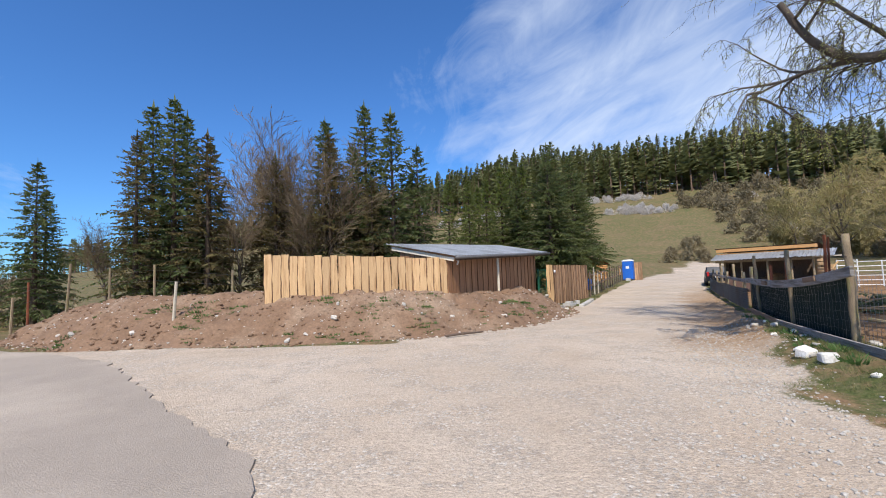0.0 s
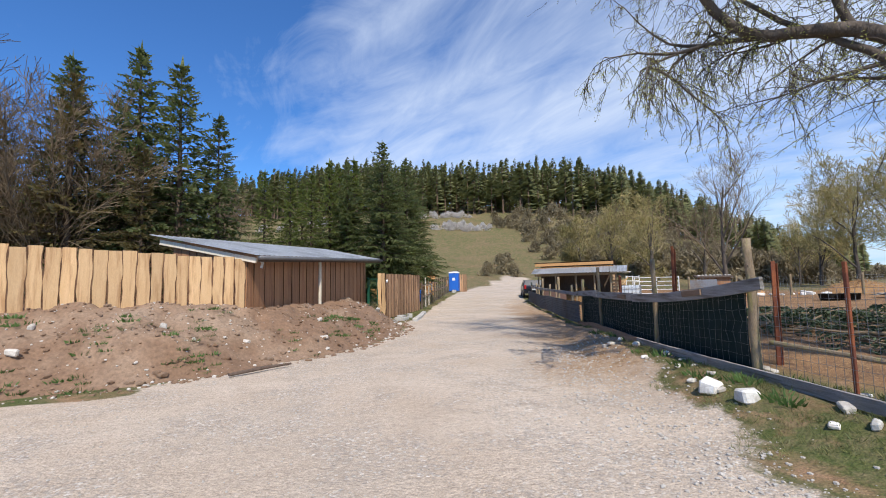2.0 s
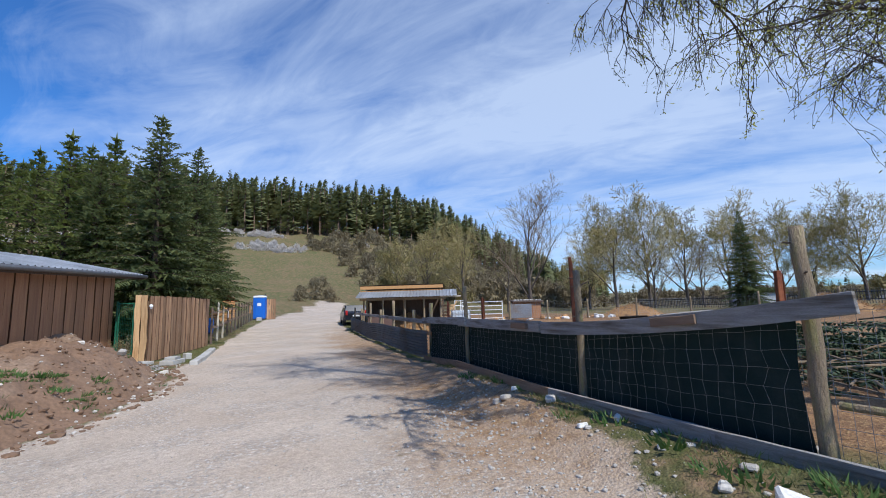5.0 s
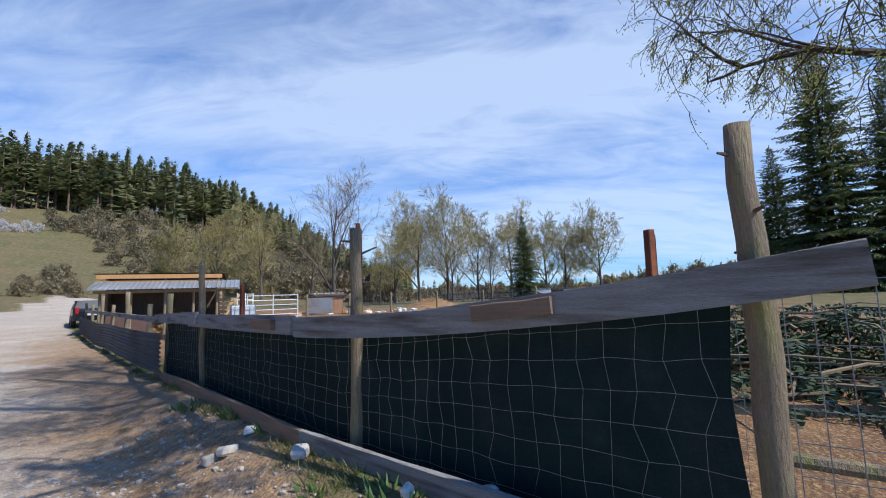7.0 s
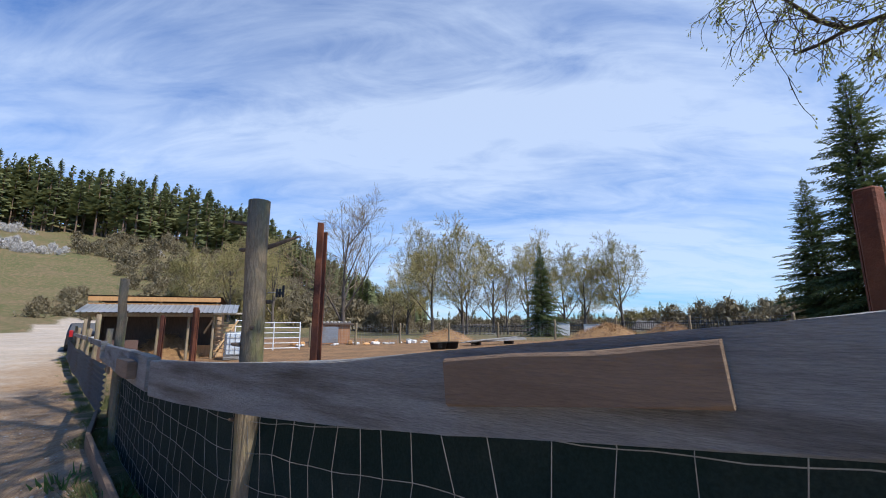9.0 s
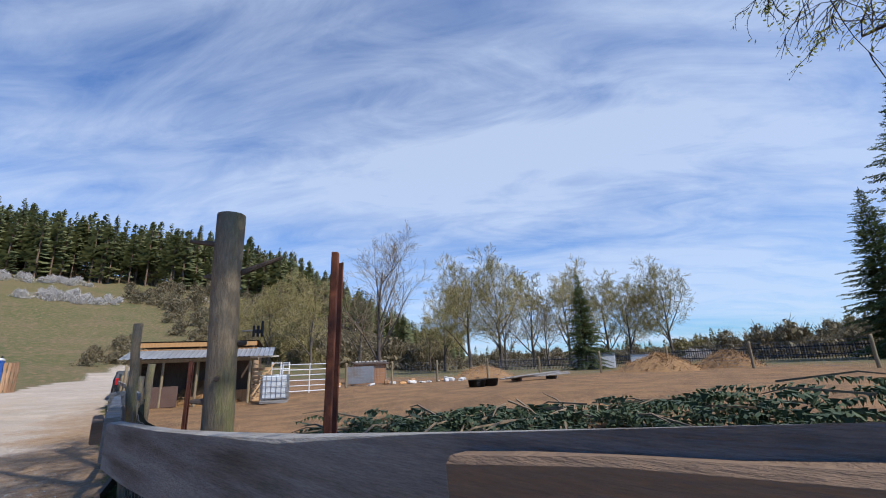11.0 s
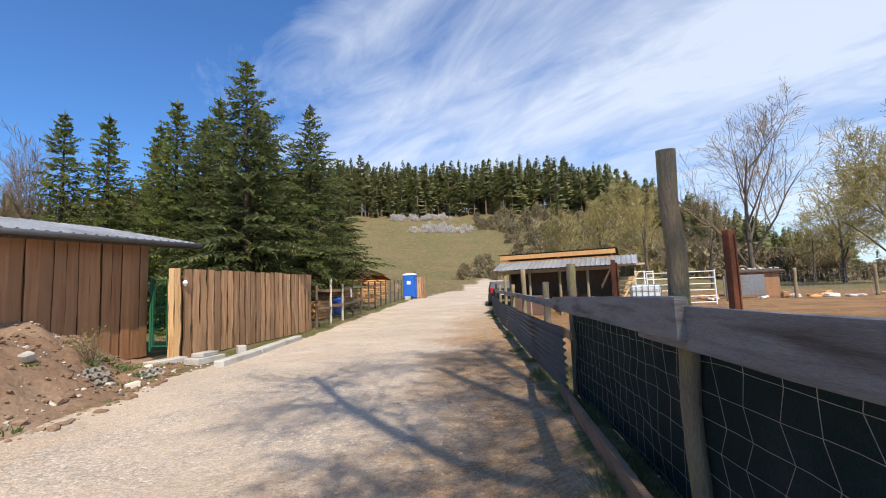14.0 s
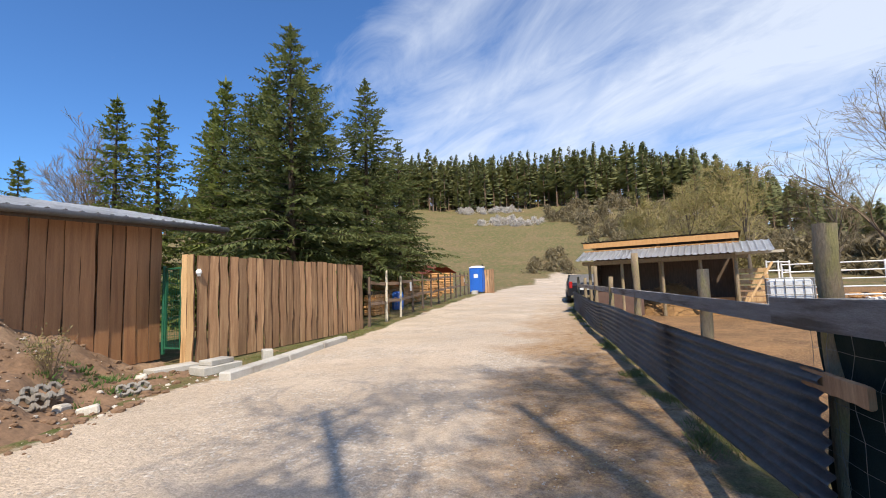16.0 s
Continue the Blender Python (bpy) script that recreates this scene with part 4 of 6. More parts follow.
# knotted wire over the net
bm = bmesh.new()
NW = 62
for i in range(NW + 1):
    f = i / NW
    x, y = fence_point(f)
    z0, z1 = gz((x, y)) + 0.08, fence_top(f)
    pts = []
    for j in range(8):
        g = j / 7
        q = 0.06 * noise.noise(Vector((f * 30, g * 6, 3)))
        w_ = 0.03 + 0.015 * noise.noise(Vector((f * 22, g * 4, 8)))
        xs, ys = fence_point(min(1, max(0, f + q * 0.12)))
        pts.append((xs - 0.93 * w_, ys + 0.36 * w_, z0 + (z1 - z0) * g))
    tube(bm, pts, [0.0012] * 8, 4, False)
for j in range(8):
    g = j / 7
    pts = []
    for i in range(NW * 2 + 1):
        f = i / (NW * 2)
        x, y = fence_point(f)
        z0, z1 = gz((x, y)) + 0.08, fence_top(f)
        w_ = 0.03 + 0.015 * noise.noise(Vector((f * 22, g * 4, 8)))
        pts.append((x - 0.93 * w_, y + 0.36 * w_, z0 + (z1 - z0) * g + 0.014 * noise.noise(Vector((f * 40, g * 9, 2)))))
    tube(bm, pts, [0.0012] * len(pts), 4, False)
part("wire_mesh", bm, M_WIRE, pf)

# corrugated sheets along the lane
C0, C1 = Vector((9.37, 15.62, 0)), Vector((15.55, 30.9, 0))
for k in range(6):
    a, b = C0.lerp(C1, k / 6), C0.lerp(C1, (k + 1.04) / 6)
    bm = bmesh.new()
    prev = None
    off = side * (0.06 + 0.012 * (k % 2))
    for i in range(73):
        f = i / 72
        w_ = 0.02 * math.sin(f * 2 * math.pi * 9)
        pts = []
        for s in (0, 0.33, 0.66, 1):
            p = a.lerp(b, s) + off + side * (w_ + 0.012 * noise.noise(Vector((k + s * 2, f * 2, 5))))
            pts.append(bm.verts.new((p.x, p.y, ground_z(p.x, p.y) + 0.05 + 0.76 * f)))
        if prev:
            for q in range(3):
                bm.faces.new((prev[q], prev[q + 1], pts[q + 1], pts[q]))
        prev = pts
    bmesh.ops.solidify(bm, geom=bm.faces[:], thickness=0.003)
    part("corrugated_sheet", bm, M_CORR, pf, "dull grey corrugated sheet, ribs running level", True)
for k, f in enumerate((0.12, 0.3, 0.46, 0.62, 0.8, 0.97)):
    p = C0.lerp(C1, f)
    log_post(pf, (p.x + 0.08, p.y - 0.03), gz((p.x, p.y)) + (1.75 if k in (1, 3) else 1.4), 0.055, (0.02, 0), (), 30 + k)

# rusty poles
for x, y, top, lean, lab in ((6.85, 7.26, 1.78, (0.02, -0.02), "rusty square steel pole behind the fence"), (8.05, 10.25, 2.28, (0.17, 0.12), "tall leaning rusty steel pole"), (9.15, 13.35, 1.70, (0, 0), "short rusty steel pole"), (10.15, 15.7, 1.66, (0.05, 0.05), "thin rusty steel pole")):
    z = gz((x, y)) - 0.1
    pole = part("steel_pole", beam(bmesh.new(), (0, 0, 0), (lean[0], lean[1], top - z), 0.05, 0.05, 0.005, 0.002), M_RUST)
    tagged(pole, lab, "pole", "steel poles of the paddock")
    pole.matrix_basis = pose(x - lean[0], y - lean[1], z)
    part("flange", box(bmesh.new(), 0.012, 0.062, (top - z) * 0.98, pose(lean[0] / 2 + 0.03, lean[1] / 2, 0, math.degrees(-lean[1] / 2), math.degrees(lean[0] / 2), 0)), M_RUST, pole)

# welded mesh fence running back from the first post
wf = thing("wire_panel_fence", "grey welded wire panel fence on thin posts", "fence")
V0, V1 = Vector((5.98, 6.85, 0)), Vector((4.3, -3.5, 0))
bm = bmesh.new()
n_ = 118
for k in range(n_ + 1):
    p = V0.lerp(V1, k / n_)
    tube(bm, [(p.x, p.y, gz(p) + 0.03), (p.x, p.y, gz(p) + 1.12)], [0.0022, 0.0022], 4, False)
for h in np.arange(0.05, 1.15, 0.12):
    tube(bm, [(V0.lerp(V1, k / 10).x, V0.lerp(V1, k / 10).y, gz(V0.lerp(V1, k / 10)) + h) for k in range(11)], [0.0022] * 11, 4, False)
part("wire_mesh", bm, M_WIRE, wf)
for f in (0.1, 0.8):
    p = V0.lerp(V1, f)
    part("post", box(bmesh.new(), 0.036, 0.036, 1.45, pose(p.x + 0.05, p.y, gz(p) - 0.05), 0.004), M_RUST, wf)
part("pole", tube(bmesh.new(), [(V0.x + 0.15, V0.y, gz(V0) + 0.42), (V1.x + 0.15, V1.y, gz(V1) + 0.42)], [0.03, 0.025]), M_POST, wf)

# ---- goat shelter ----
SH = Vector((15.76, 29.79, 0))
SHU = Vector((0.745, -0.667, 0))
SHN = Vector((-0.667, -0.745, 0))
sh_z = ground_z(18.2, 28.6)
sh_yaw = math.degrees(math.atan2(SHU.y, SHU.x))
st = thing("animal_shelter", "open timber animal shelter with a two-step sheet roof", "shelter", SH.x, SH.y, sh_z, sh_yaw)
st.scale = (0.82, 1, 1)
LW = 6.0
for x in (0.2, 1.6, 3.2, 4.6, 5.8):
    part("post", tube(bmesh.new(), [(x, -1.0, -0.1), (x, -1.0, 1.95)], [0.075, 0.065]), M_POST, st)
for x in (0.2, 3.0, 5.8):
    part("rear_post", tube(bmesh.new(), [(x, 2.4, -0.1), (x, 2.4, 2.5)], [0.075, 0.065]), M_POST, st)
    part("middle_post", tube(bmesh.new(), [(x, 0.0, -0.1), (x, 0.0, 2.75)], [0.07, 0.065]), M_POST, st)
part("front_beam", beam(bmesh.new(), (-0.1, -1.0, 1.93), (6.2, -1.0, 1.93), 0.12, 0.14), M_POST, st)
part("upper_fascia", beam(bmesh.new(), (-0.25, -0.25, 2.66), (6.0, -0.25, 2.66), 0.03, 0.2), M_ORANGEWOOD, st, "fresh orange fascia board")
part("lower_fascia", beam(bmesh.new(), (-0.25, -0.22, 2.44), (6.0, -0.22, 2.44), 0.03, 0.05), M_ORANGEWOOD, st)


def ribbed(owner, name, x0, x1, y0, z0, y1, z1, material, pitch=0.24, label=""):
    bm = bmesh.new()
    prev, n = None, int((x1 - x0) / pitch * 4)
    for i in range(n + 1):
        x = x0 + (x1 - x0) * i / n
        u = 0.03 if i % 4 == 1 else 0.0
        col = [bm.verts.new((x, y0, z0 + u)), bm.verts.new((x, y1, z1 + u))]
        if prev:
            bm.faces.new((prev[0], col[0], col[1], prev[1]))
        prev = col
    bmesh.ops.solidify(bm, geom=bm.faces[:], thickness=0.01)
    return part(name, bm, material, owner, label)


ribbed(st, "awning", -0.3, 7.0, -1.55, 2.02, -0.1, 2.45, M_ROOF, label="grey ribbed sheet awning")
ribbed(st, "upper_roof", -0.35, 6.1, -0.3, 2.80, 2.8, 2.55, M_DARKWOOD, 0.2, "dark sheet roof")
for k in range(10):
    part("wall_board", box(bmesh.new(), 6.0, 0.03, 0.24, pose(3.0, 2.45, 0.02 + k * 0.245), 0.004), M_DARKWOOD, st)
for k in range(9):
    part("side_board", box(bmesh.new(), 0.03, 2.4, 0.2, pose(5.85, 1.2, 0.05 + k * 0.24), 0.004), M_PALE, st)
    part("side_board", box(bmesh.new(), 0.03, 2.4, 0.24, pose(0.15, 1.2, 0.05 + k * 0.245), 0.004), M_DARKWOOD, st)
part("front_panel", box(bmesh.new(), 1.9, 0.04, 0.85, pose(1.45, -1.02, 0.02), 0.006), M_TARP, st, "low brown panel")
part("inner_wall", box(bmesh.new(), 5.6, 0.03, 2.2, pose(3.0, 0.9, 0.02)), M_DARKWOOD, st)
part("front_panel", box(bmesh.new(), 2.6, 0.04, 0.55, pose(4.4, 0.0, 0.02), 0.006), M_ORANGEWOOD, st)
part("brace", beam(bmesh.new(), (5.75, -0.9, 0.9), (5.75, 0.1, 2.1), 0.05, 0.08), M_ORANGEWOOD, st)
part("brace", beam(bmesh.new(), (6.0, -1.0, 0.3), (7.0, -0.4, 1.7), 0.05, 0.08), M_PALE, st)
part("outrigger", beam(bmesh.new(), (5.8, -1.2, 2.0), (7.3, -1.2, 2.0), 0.05, 0.08), M_PALEPOST, st)
for k in range(8):
    part("slat", box(bmesh.new(), 1.0, 0.03, 0.14, pose(6.35, -0.35, 0.05 + k * 0.19), 0.004), M_PALE, st)


def straw_heap(name, x, y, r, h, label, seed, material=None):
    """A tousled heap: a lumpy dome covered in loose stalks."""
    rr = random.Random(seed)
    v, f = [], []
    nu, nvv = 28, 9
    z0 = ground_z(x, y) - 0.03
    for j in range(nvv + 1):
        a = j / nvv
        for i in range(nu):
            t = 2 * math.pi * i / nu
            q = r * (1 - a) * (1 + 0.22 * noise.noise(Vector((math.cos(t) * 1.5, math.sin(t) * 1.5, seed))))
            z = h * math.sin(a * math.pi / 2) * (1 + 0.3 * noise.noise(Vector((math.cos(t) * 2, math.sin(t) * 2, a * 3 + seed))))
            v.append((x + q * math.cos(t), y + q * math.sin(t), z0 + z))
    for j in range(nvv):
        for i in range(nu):
            f.append((j * nu + i, j * nu + (i + 1) % nu, (j + 1) * nu + (i + 1) % nu, (j + 1) * nu + i))
    base = list(v)
    for _ in range(2200):
        p = base[rr.randrange(len(base))]
        k = len(v)
        d = Vector((rr.uniform(-1, 1), rr.uniform(-1, 1), rr.uniform(-0.3, 0.6))).normalized() * rr.uniform(0.15, 0.4)
        c = Vector(p) + Vector((rr.uniform(-0.15, 0.15), rr.uniform(-0.15, 0.15), rr.uniform(-0.03, 0.12)))
        s = d.orthogonal().normalized() * 0.014
        v += [tuple(c - s), tuple(c + s), tuple(c + d)]
        f.append((k, k + 1, k + 2))
    ob = raw(name, v, f, material or M_STRAW)
    return tagged(ob, label, "straw heap", kind="stuff")


p = SH + SHU * 2.8 - SHN * 0.5
straw_heap("hay_heap", p.x, p.y, 1.5, 0.9, "pale hay heaped inside the shelter", 3)
straw_heap("straw_heap", 33.5, 10.4, 2.4, 0.75, "golden straw heap in the paddock", 4)
straw_heap("straw_heap", 36.5, 7.0, 1.7, 0.8, "golden straw heap by the far fence", 5)
straw_heap("straw_heap", 35.5, 22.3, 2.2, 0.7, "low brown straw heap", 6)

# ---- tank, gate and hut in the yard ----
tk = thing("ibc_tank", "white plastic tank in a galvanised cage on a pallet", "tank", 18.9, 24.4, ground_z(18.9, 24.4), -45)
part("tank", box(bmesh.new(), 1.0, 1.0, 0.95, pose(0, 0, 0.17), 0.06), M_TANK, tk)
part("cap", tube(bmesh.new(), [(0, 0, 1.1), (0, 0, 1.17)], [0.11, 0.11], 14), M_WHITE, tk)
bm = bmesh.new()
for k in range(6):
    q = -0.52 + k * 0.208
    for s in (-0.53, 0.53):
        tube(bm, [(q, s, 0.15), (q, s, 1.15)], [0.011, 0.011], 5)
        tube(bm, [(s, q, 0.15), (s, q, 1.15)], [0.011, 0.011], 5)
for z in (0.2, 0.45, 0.7, 0.95, 1.15):
    for s in (-0.54, 0.54):
        tube(bm, [(-0.54, s, z), (0.54, s, z)], [0.011, 0.011], 5)
        tube(bm, [(s, -0.54, z), (s, 0.54, z)], [0.011, 0.011], 5)
part("cage", bm, M_WIRE, tk)
bm = bmesh.new()
for y in (-0.45, 0, 0.45):
    box(bm, 1.1, 0.12, 0.14, pose(0, y, 0), 0.006)
part("pallet", bm, M_GREYWOOD, tk)


def tube_gate(x, y, rz, w, h, label):
    g = thing("field_gate", label, "gate", x, y, ground_z(x, y), rz, group="white field gates")
    for q in (0, w / 2, w):
        part("upright", tube(bmesh.new(), [(q, 0, 0.1), (q, 0, h)], [0.03, 0.03], 8), M_WHITEMETAL, g)
    for k in range(6):
        part("bar", tube(bmesh.new(), [(0, 0, 0.2 + k * (h - 0.25) / 5), (w, 0, 0.2 + k * (h - 0.25) / 5)], [0.022, 0.022], 8), M_WHITEMETAL, g)
    return g


tube_gate(20.9, 26.4, -38, 2.6, 1.55, "white tubular metal field gate")
tube_gate(20.0, 26.1, 20, 1.6, 1.7, "white tubular metal gate leaning by the tank")
hut = thing("small_hut", "small rust-brown boarded hut with stones on its roof", "hut", 29.0, 27.6, ground_z(29, 27.6), -40)
part("wall", box(bmesh.new(), 1.9, 1.6, 1.3, pose(0, 0, 0), 0.01), M_STAIN, hut)
part("roof", box(bmesh.new(), 2.3, 2.0, 0.08, pose(0, 0, 1.3, 4, 0, 0), 0.01), M_DARKWOOD, hut)
for k in range(9):
    part("roof_stone", box(bmesh.new(), 0.18, 0.16, 0.1, pose(-1 + k * 0.24, random.uniform(-0.8, -0.2), 1.36, 0, 0, k * 40), 0.03, 0.02), M_STONE, hut)
gs = thing("mesh_panel", "grey mesh panel enclosure beside the hut", "panel", 26.6, 26.3, ground_z(26.6, 26.3), -38)
part("panel", box(bmesh.new(), 1.7, 0.05, 1.0, pose(0, 0, 0.1), 0.01), M_CORR, gs)

# wire fence closing the paddock, with rough posts
ff = thing("paddock_wire_fence", "low wire fence on rough posts behind the paddock", "fence")
FP = [(24.5, 25.5), (27.5, 24.6), (30.5, 23.2), (33.5, 21.0), (35.5, 18.0), (35.8, 14.0), (35.2, 10.0), (33.5, 6.0), (30.5, 2.0)]
for k, (x, y) in enumerate(FP):
    log_post(ff, (x, y), gz((x, y)) + 1.35, 0.07, (0.05 * (k % 2), 0), (), 60 + k, M_POST)
bm = bmesh.new()
for (ax, ay), (bx, by) in zip(FP, FP[1:]):
    for k in range(16):
        x, y = ax + (bx - ax) * k / 16, ay + (by - ay) * k / 16
        tube(bm, [(x, y, gz((x, y)) + 0.05), (x, y, gz((x, y)) + 1.2)], [0.004, 0.004], 3, False)
    for h in np.arange(0.1, 1.25, 0.16):
        tube(bm, [(ax, ay, gz((ax, ay)) + h), (bx, by, gz((bx, by)) + h)], [0.004, 0.004], 3, False)
part("wire_mesh", bm, M_WIRE, ff)
M_TAR = mat("dark_picket", (0.05, 0.045, 0.04), (0.08, 0.07, 0.06), 3, 0.9, 20, 0.1)
pk = thing("picket_fence", "long dark picket fence across the far meadow", "fence")
bm = bmesh.new()
for k in range(230):
    f = k / 229
    x, y = 62 - 8 * f, 34 - 46 * f
    box(bm, 0.09, 0.05, 1.35, pose(x, y, ground_z(x, y)))
for h in (0.4, 1.1):
    for k in range(12):
        a, b = (62 - 8 * k / 12, 34 - 46 * k / 12), (62 - 8 * (k + 1) / 12, 34 - 46 * (k + 1) / 12)
        beam(bm, (*a, ground_z(*a) + h), (*b, ground_z(*b) + h), 0.05, 0.1)
o = part("picket", bm, M_TAR, pk)
tagged(o, kind="stuff")

# tubs and scattered things in the yard
for k, (x, y) in enumerate(((24.2, 17.2), (25.0, 17.0), (25.8, 17.3))):
    t = thing("feed_tub", "black rubber feed tub on the paddock soil", "tub", x, y, ground_z(x, y), k * 25, "feed tubs")
    bm = bmesh.new()
    tube(bm, [(0, 0, 0), (0, 0, 0.32)], [0.36, 0.42], 18, False)
    bmesh.ops.solidify(bm, geom=bm.faces[:], thickness=0.02)
    part("tub_wall", bm, M_BLACK, t, smooth=True)
    part("tub_floor", tube(bmesh.new(), [(0, 0, 0.01), (0, 0, 0.03)], [0.35, 0.35], 18), M_BLACK, t)
rnd = random.Random(8)
for k in range(34):
    x, y = rnd.uniform(24.5, 33.5), 0
    y = 26.5 - (x - 24.5) * 0.55 + rnd.uniform(-0.7, 1.6)
    s = rnd.uniform(0.12, 0.35)
    o = part("rubble_piece", box(bmesh.new(), s * rnd.uniform(0.8, 2.2), s, s * rnd.uniform(0.3, 0.9), Matrix(), s * 0.12, s * 0.15), M_WHITESTONE if k % 3 else M_ORANGEWOOD)
    o.matrix_basis = pose(x, y, ground_z(x, y) - 0.01, rnd.uniform(-8, 8), rnd.uniform(-8, 8), rnd.uniform(0, 360))
    tagged(o, "pale broken slab lying by the yard fence" if k % 3 else "orange wood offcut lying by the yard fence", "rubble", "rubble by the yard fence")
lp = thing("timber_stack", "long grey-brown planks stacked on the ground", "timber", 30.3, 16.6, ground_z(30.3, 16.6), -35)
for k in range(7):
    part("stacked_plank", box(bmesh.new(), 4.2, 0.22, 0.05, pose(0.2 * (k % 2), (k % 3 - 1) * 0.26, 0.18 + 0.06 * (k // 3), 0, -2, k * 4 - 8), 0.006), M_GREYWOOD, lp)
for q in (-1.2, 1.2):
    part("bearer", box(bmesh.new(), 0.12, 0.9, 0.18, pose(q, 0, 0), 0.01), M_DARKWOOD, lp)
tr = thing("white_cabin", "low white portable cabin beyond the paddock", "cabin", 55.5, 18.6, ground_z(55.5, 18.6), -74)
part("wall", box(bmesh.new(), 4.2, 2.2, 1.5, pose(0, 0, 0), 0.04), M_WHITEMETAL, tr)
for q in (-1.4, -0.5):
    part("window", box(bmesh.new(), 0.6, 0.04, 0.55, pose(q, -1.11, 0.6), 0.01), M_GLASS, tr)
part("roof", box(bmesh.new(), 4.4, 2.4, 0.08, pose(0, 0, 1.5), 0.01), M_CORR, tr)
tr = thing("white_cabin", "small white box cabin beyond the paddock", "cabin", 57.5, 14.2, ground_z(57.5, 14.2), -80)
part("wall", box(bmesh.new(), 1.8, 1.6, 1.1, pose(0, 0, 0), 0.03), M_WHITEMETAL, tr)
part("roof", box(bmesh.new(), 1.9, 1.7, 0.06, pose(0, 0, 1.1), 0.01), M_CORR, tr)
M_TEAL = mat("teal_paint", (0.03, 0.12, 0.11), (0.05, 0.16, 0.14), 2, 0.7, 20, 0.2)
gh = thing("green_hut", "teal-green shed with a grey lean-to roof on the slope", "hut", 52.5, -9.0, ground_z(52.5, -9), 10)
part("wall", box(bmesh.new(), 2.4, 2.4, 2.0, pose(0, 0, -0.1), 0.02), M_TEAL, gh)
part("roof", box(bmesh.new(), 2.9, 3.0, 0.08, pose(0, 0, 1.95, 8, 0, 0), 0.01), M_CORR, gh)
part("door", box(bmesh.new(), 0.06, 0.8, 1.6, pose(-1.2, 0.2, 0), 0.01), M_DARKWOOD, gh)

# ---- parked car ----
car = thing("car", "dark parked estate car by the shelter", "car", 18.6, 36.2, ground_z(18.6, 36.2), 66)
bm = bmesh.new()
prof = [(-2.1, 0.35), (-2.15, 0.85), (-2.0, 1.0), (-1.75, 1.42), (0.2, 1.45), (0.95, 0.98), (1.95, 0.85), (2.1, 0.6), (2.1, 0.35)]
rings = []
for y, k in ((-0.85, 0.97), (-0.78, 1.0), (0.78, 1.0), (0.85, 0.97)):
    rings.append([bm.verts.new((x * k, y * (0.86 if z > 1.1 else 1.0), z * (1.0 if abs(y) < 0.8 else 0.985))) for x, z in prof])
for r0, r1 in zip(rings, rings[1:]):
    for k in range(len(prof)):
        q = (k + 1) % len(prof)
        bm.faces.new((r0[k], r1[k], r1[q], r0[q]))
bm.faces.new(rings[0]), bm.faces.new(rings[-1][::-1])
bmesh.ops.recalc_face_normals(bm, faces=bm.faces[:])
part("body", bm, M_CAR, car)
part("rear_window", box(bmesh.new(), 0.03, 1.2, 0.42, pose(-1.93, 0, 1.0, 0, 31, 0), 0.01), M_GLASS, car)
for s in (-1, 1):
    part("side_window", box(bmesh.new(), 1.7, 0.02, 0.34, pose(-0.7, s * 0.765, 1.04), 0.01), M_GLASS, car)
    part("tail_light", box(bmesh.new(), 0.05, 0.16, 0.34, pose(-2.13, s * 0.68, 0.72), 0.02), M_REDLIGHT, car)
    for x in (-1.3, 1.3):
        w = part("wheel", tube(bmesh.new(), [(x, s * 0.68, 0.32), (x, s * 0.88, 0.32)], [0.32, 0.32], 20), M_BLACK, car)
        part("rim", tube(bmesh.new(), [(x, s * 0.86, 0.32), (x, s * 0.89, 0.32)], [0.19, 0.19], 14), M_CORR, w)
part("number_plate", box(bmesh.new(), 0.02, 0.5, 0.11, pose(-2.16, 0, 0.62), 0.004), M_WHITE, car)

# ---- trees ----


class Soup:
    """Vertices and faces gathered quickly."""

    def __init__(self):
        self.v, self.f = [], []

    def tri(self, a, b, c):
        k = len(self.v)
        self.v += [tuple(a), tuple(b), tuple(c)]
        self.f.append((k, k + 1, k + 2))

    def quad(self, a, b, c, d):
        k = len(self.v)
        self.v += [tuple(a), tuple(b), tuple(c), tuple(d)]
        self.f.append((k, k + 1, k + 2, k + 3))

    def rod(self, pts, rad, n=4):
        k = len(self.v)
        for i, p in enumerate(pts):
            d = (pts[min(i + 1, len(pts) - 1)] - pts[max(i - 1, 0)])
            d = d.normalized() if d.length > 1e-6 else Vector((0, 0, 1))
            u = d.orthogonal().normalized() if i == 0 else (u - d * u.dot(d)).normalized()
            w = d.cross(u)
            for q in range(n):
                a = 2 * math.pi * q / n
                self.v.append(tuple(p + (u * math.cos(a) + w * math.sin(a)) * rad[i]))
        for i in range(len(pts) - 1):
            for q in range(n):
                self.f.append((k + i * n + q, k + i * n + (q + 1) % n, k + (i + 1) * n + (q + 1) % n, k + (i + 1) * n + q))


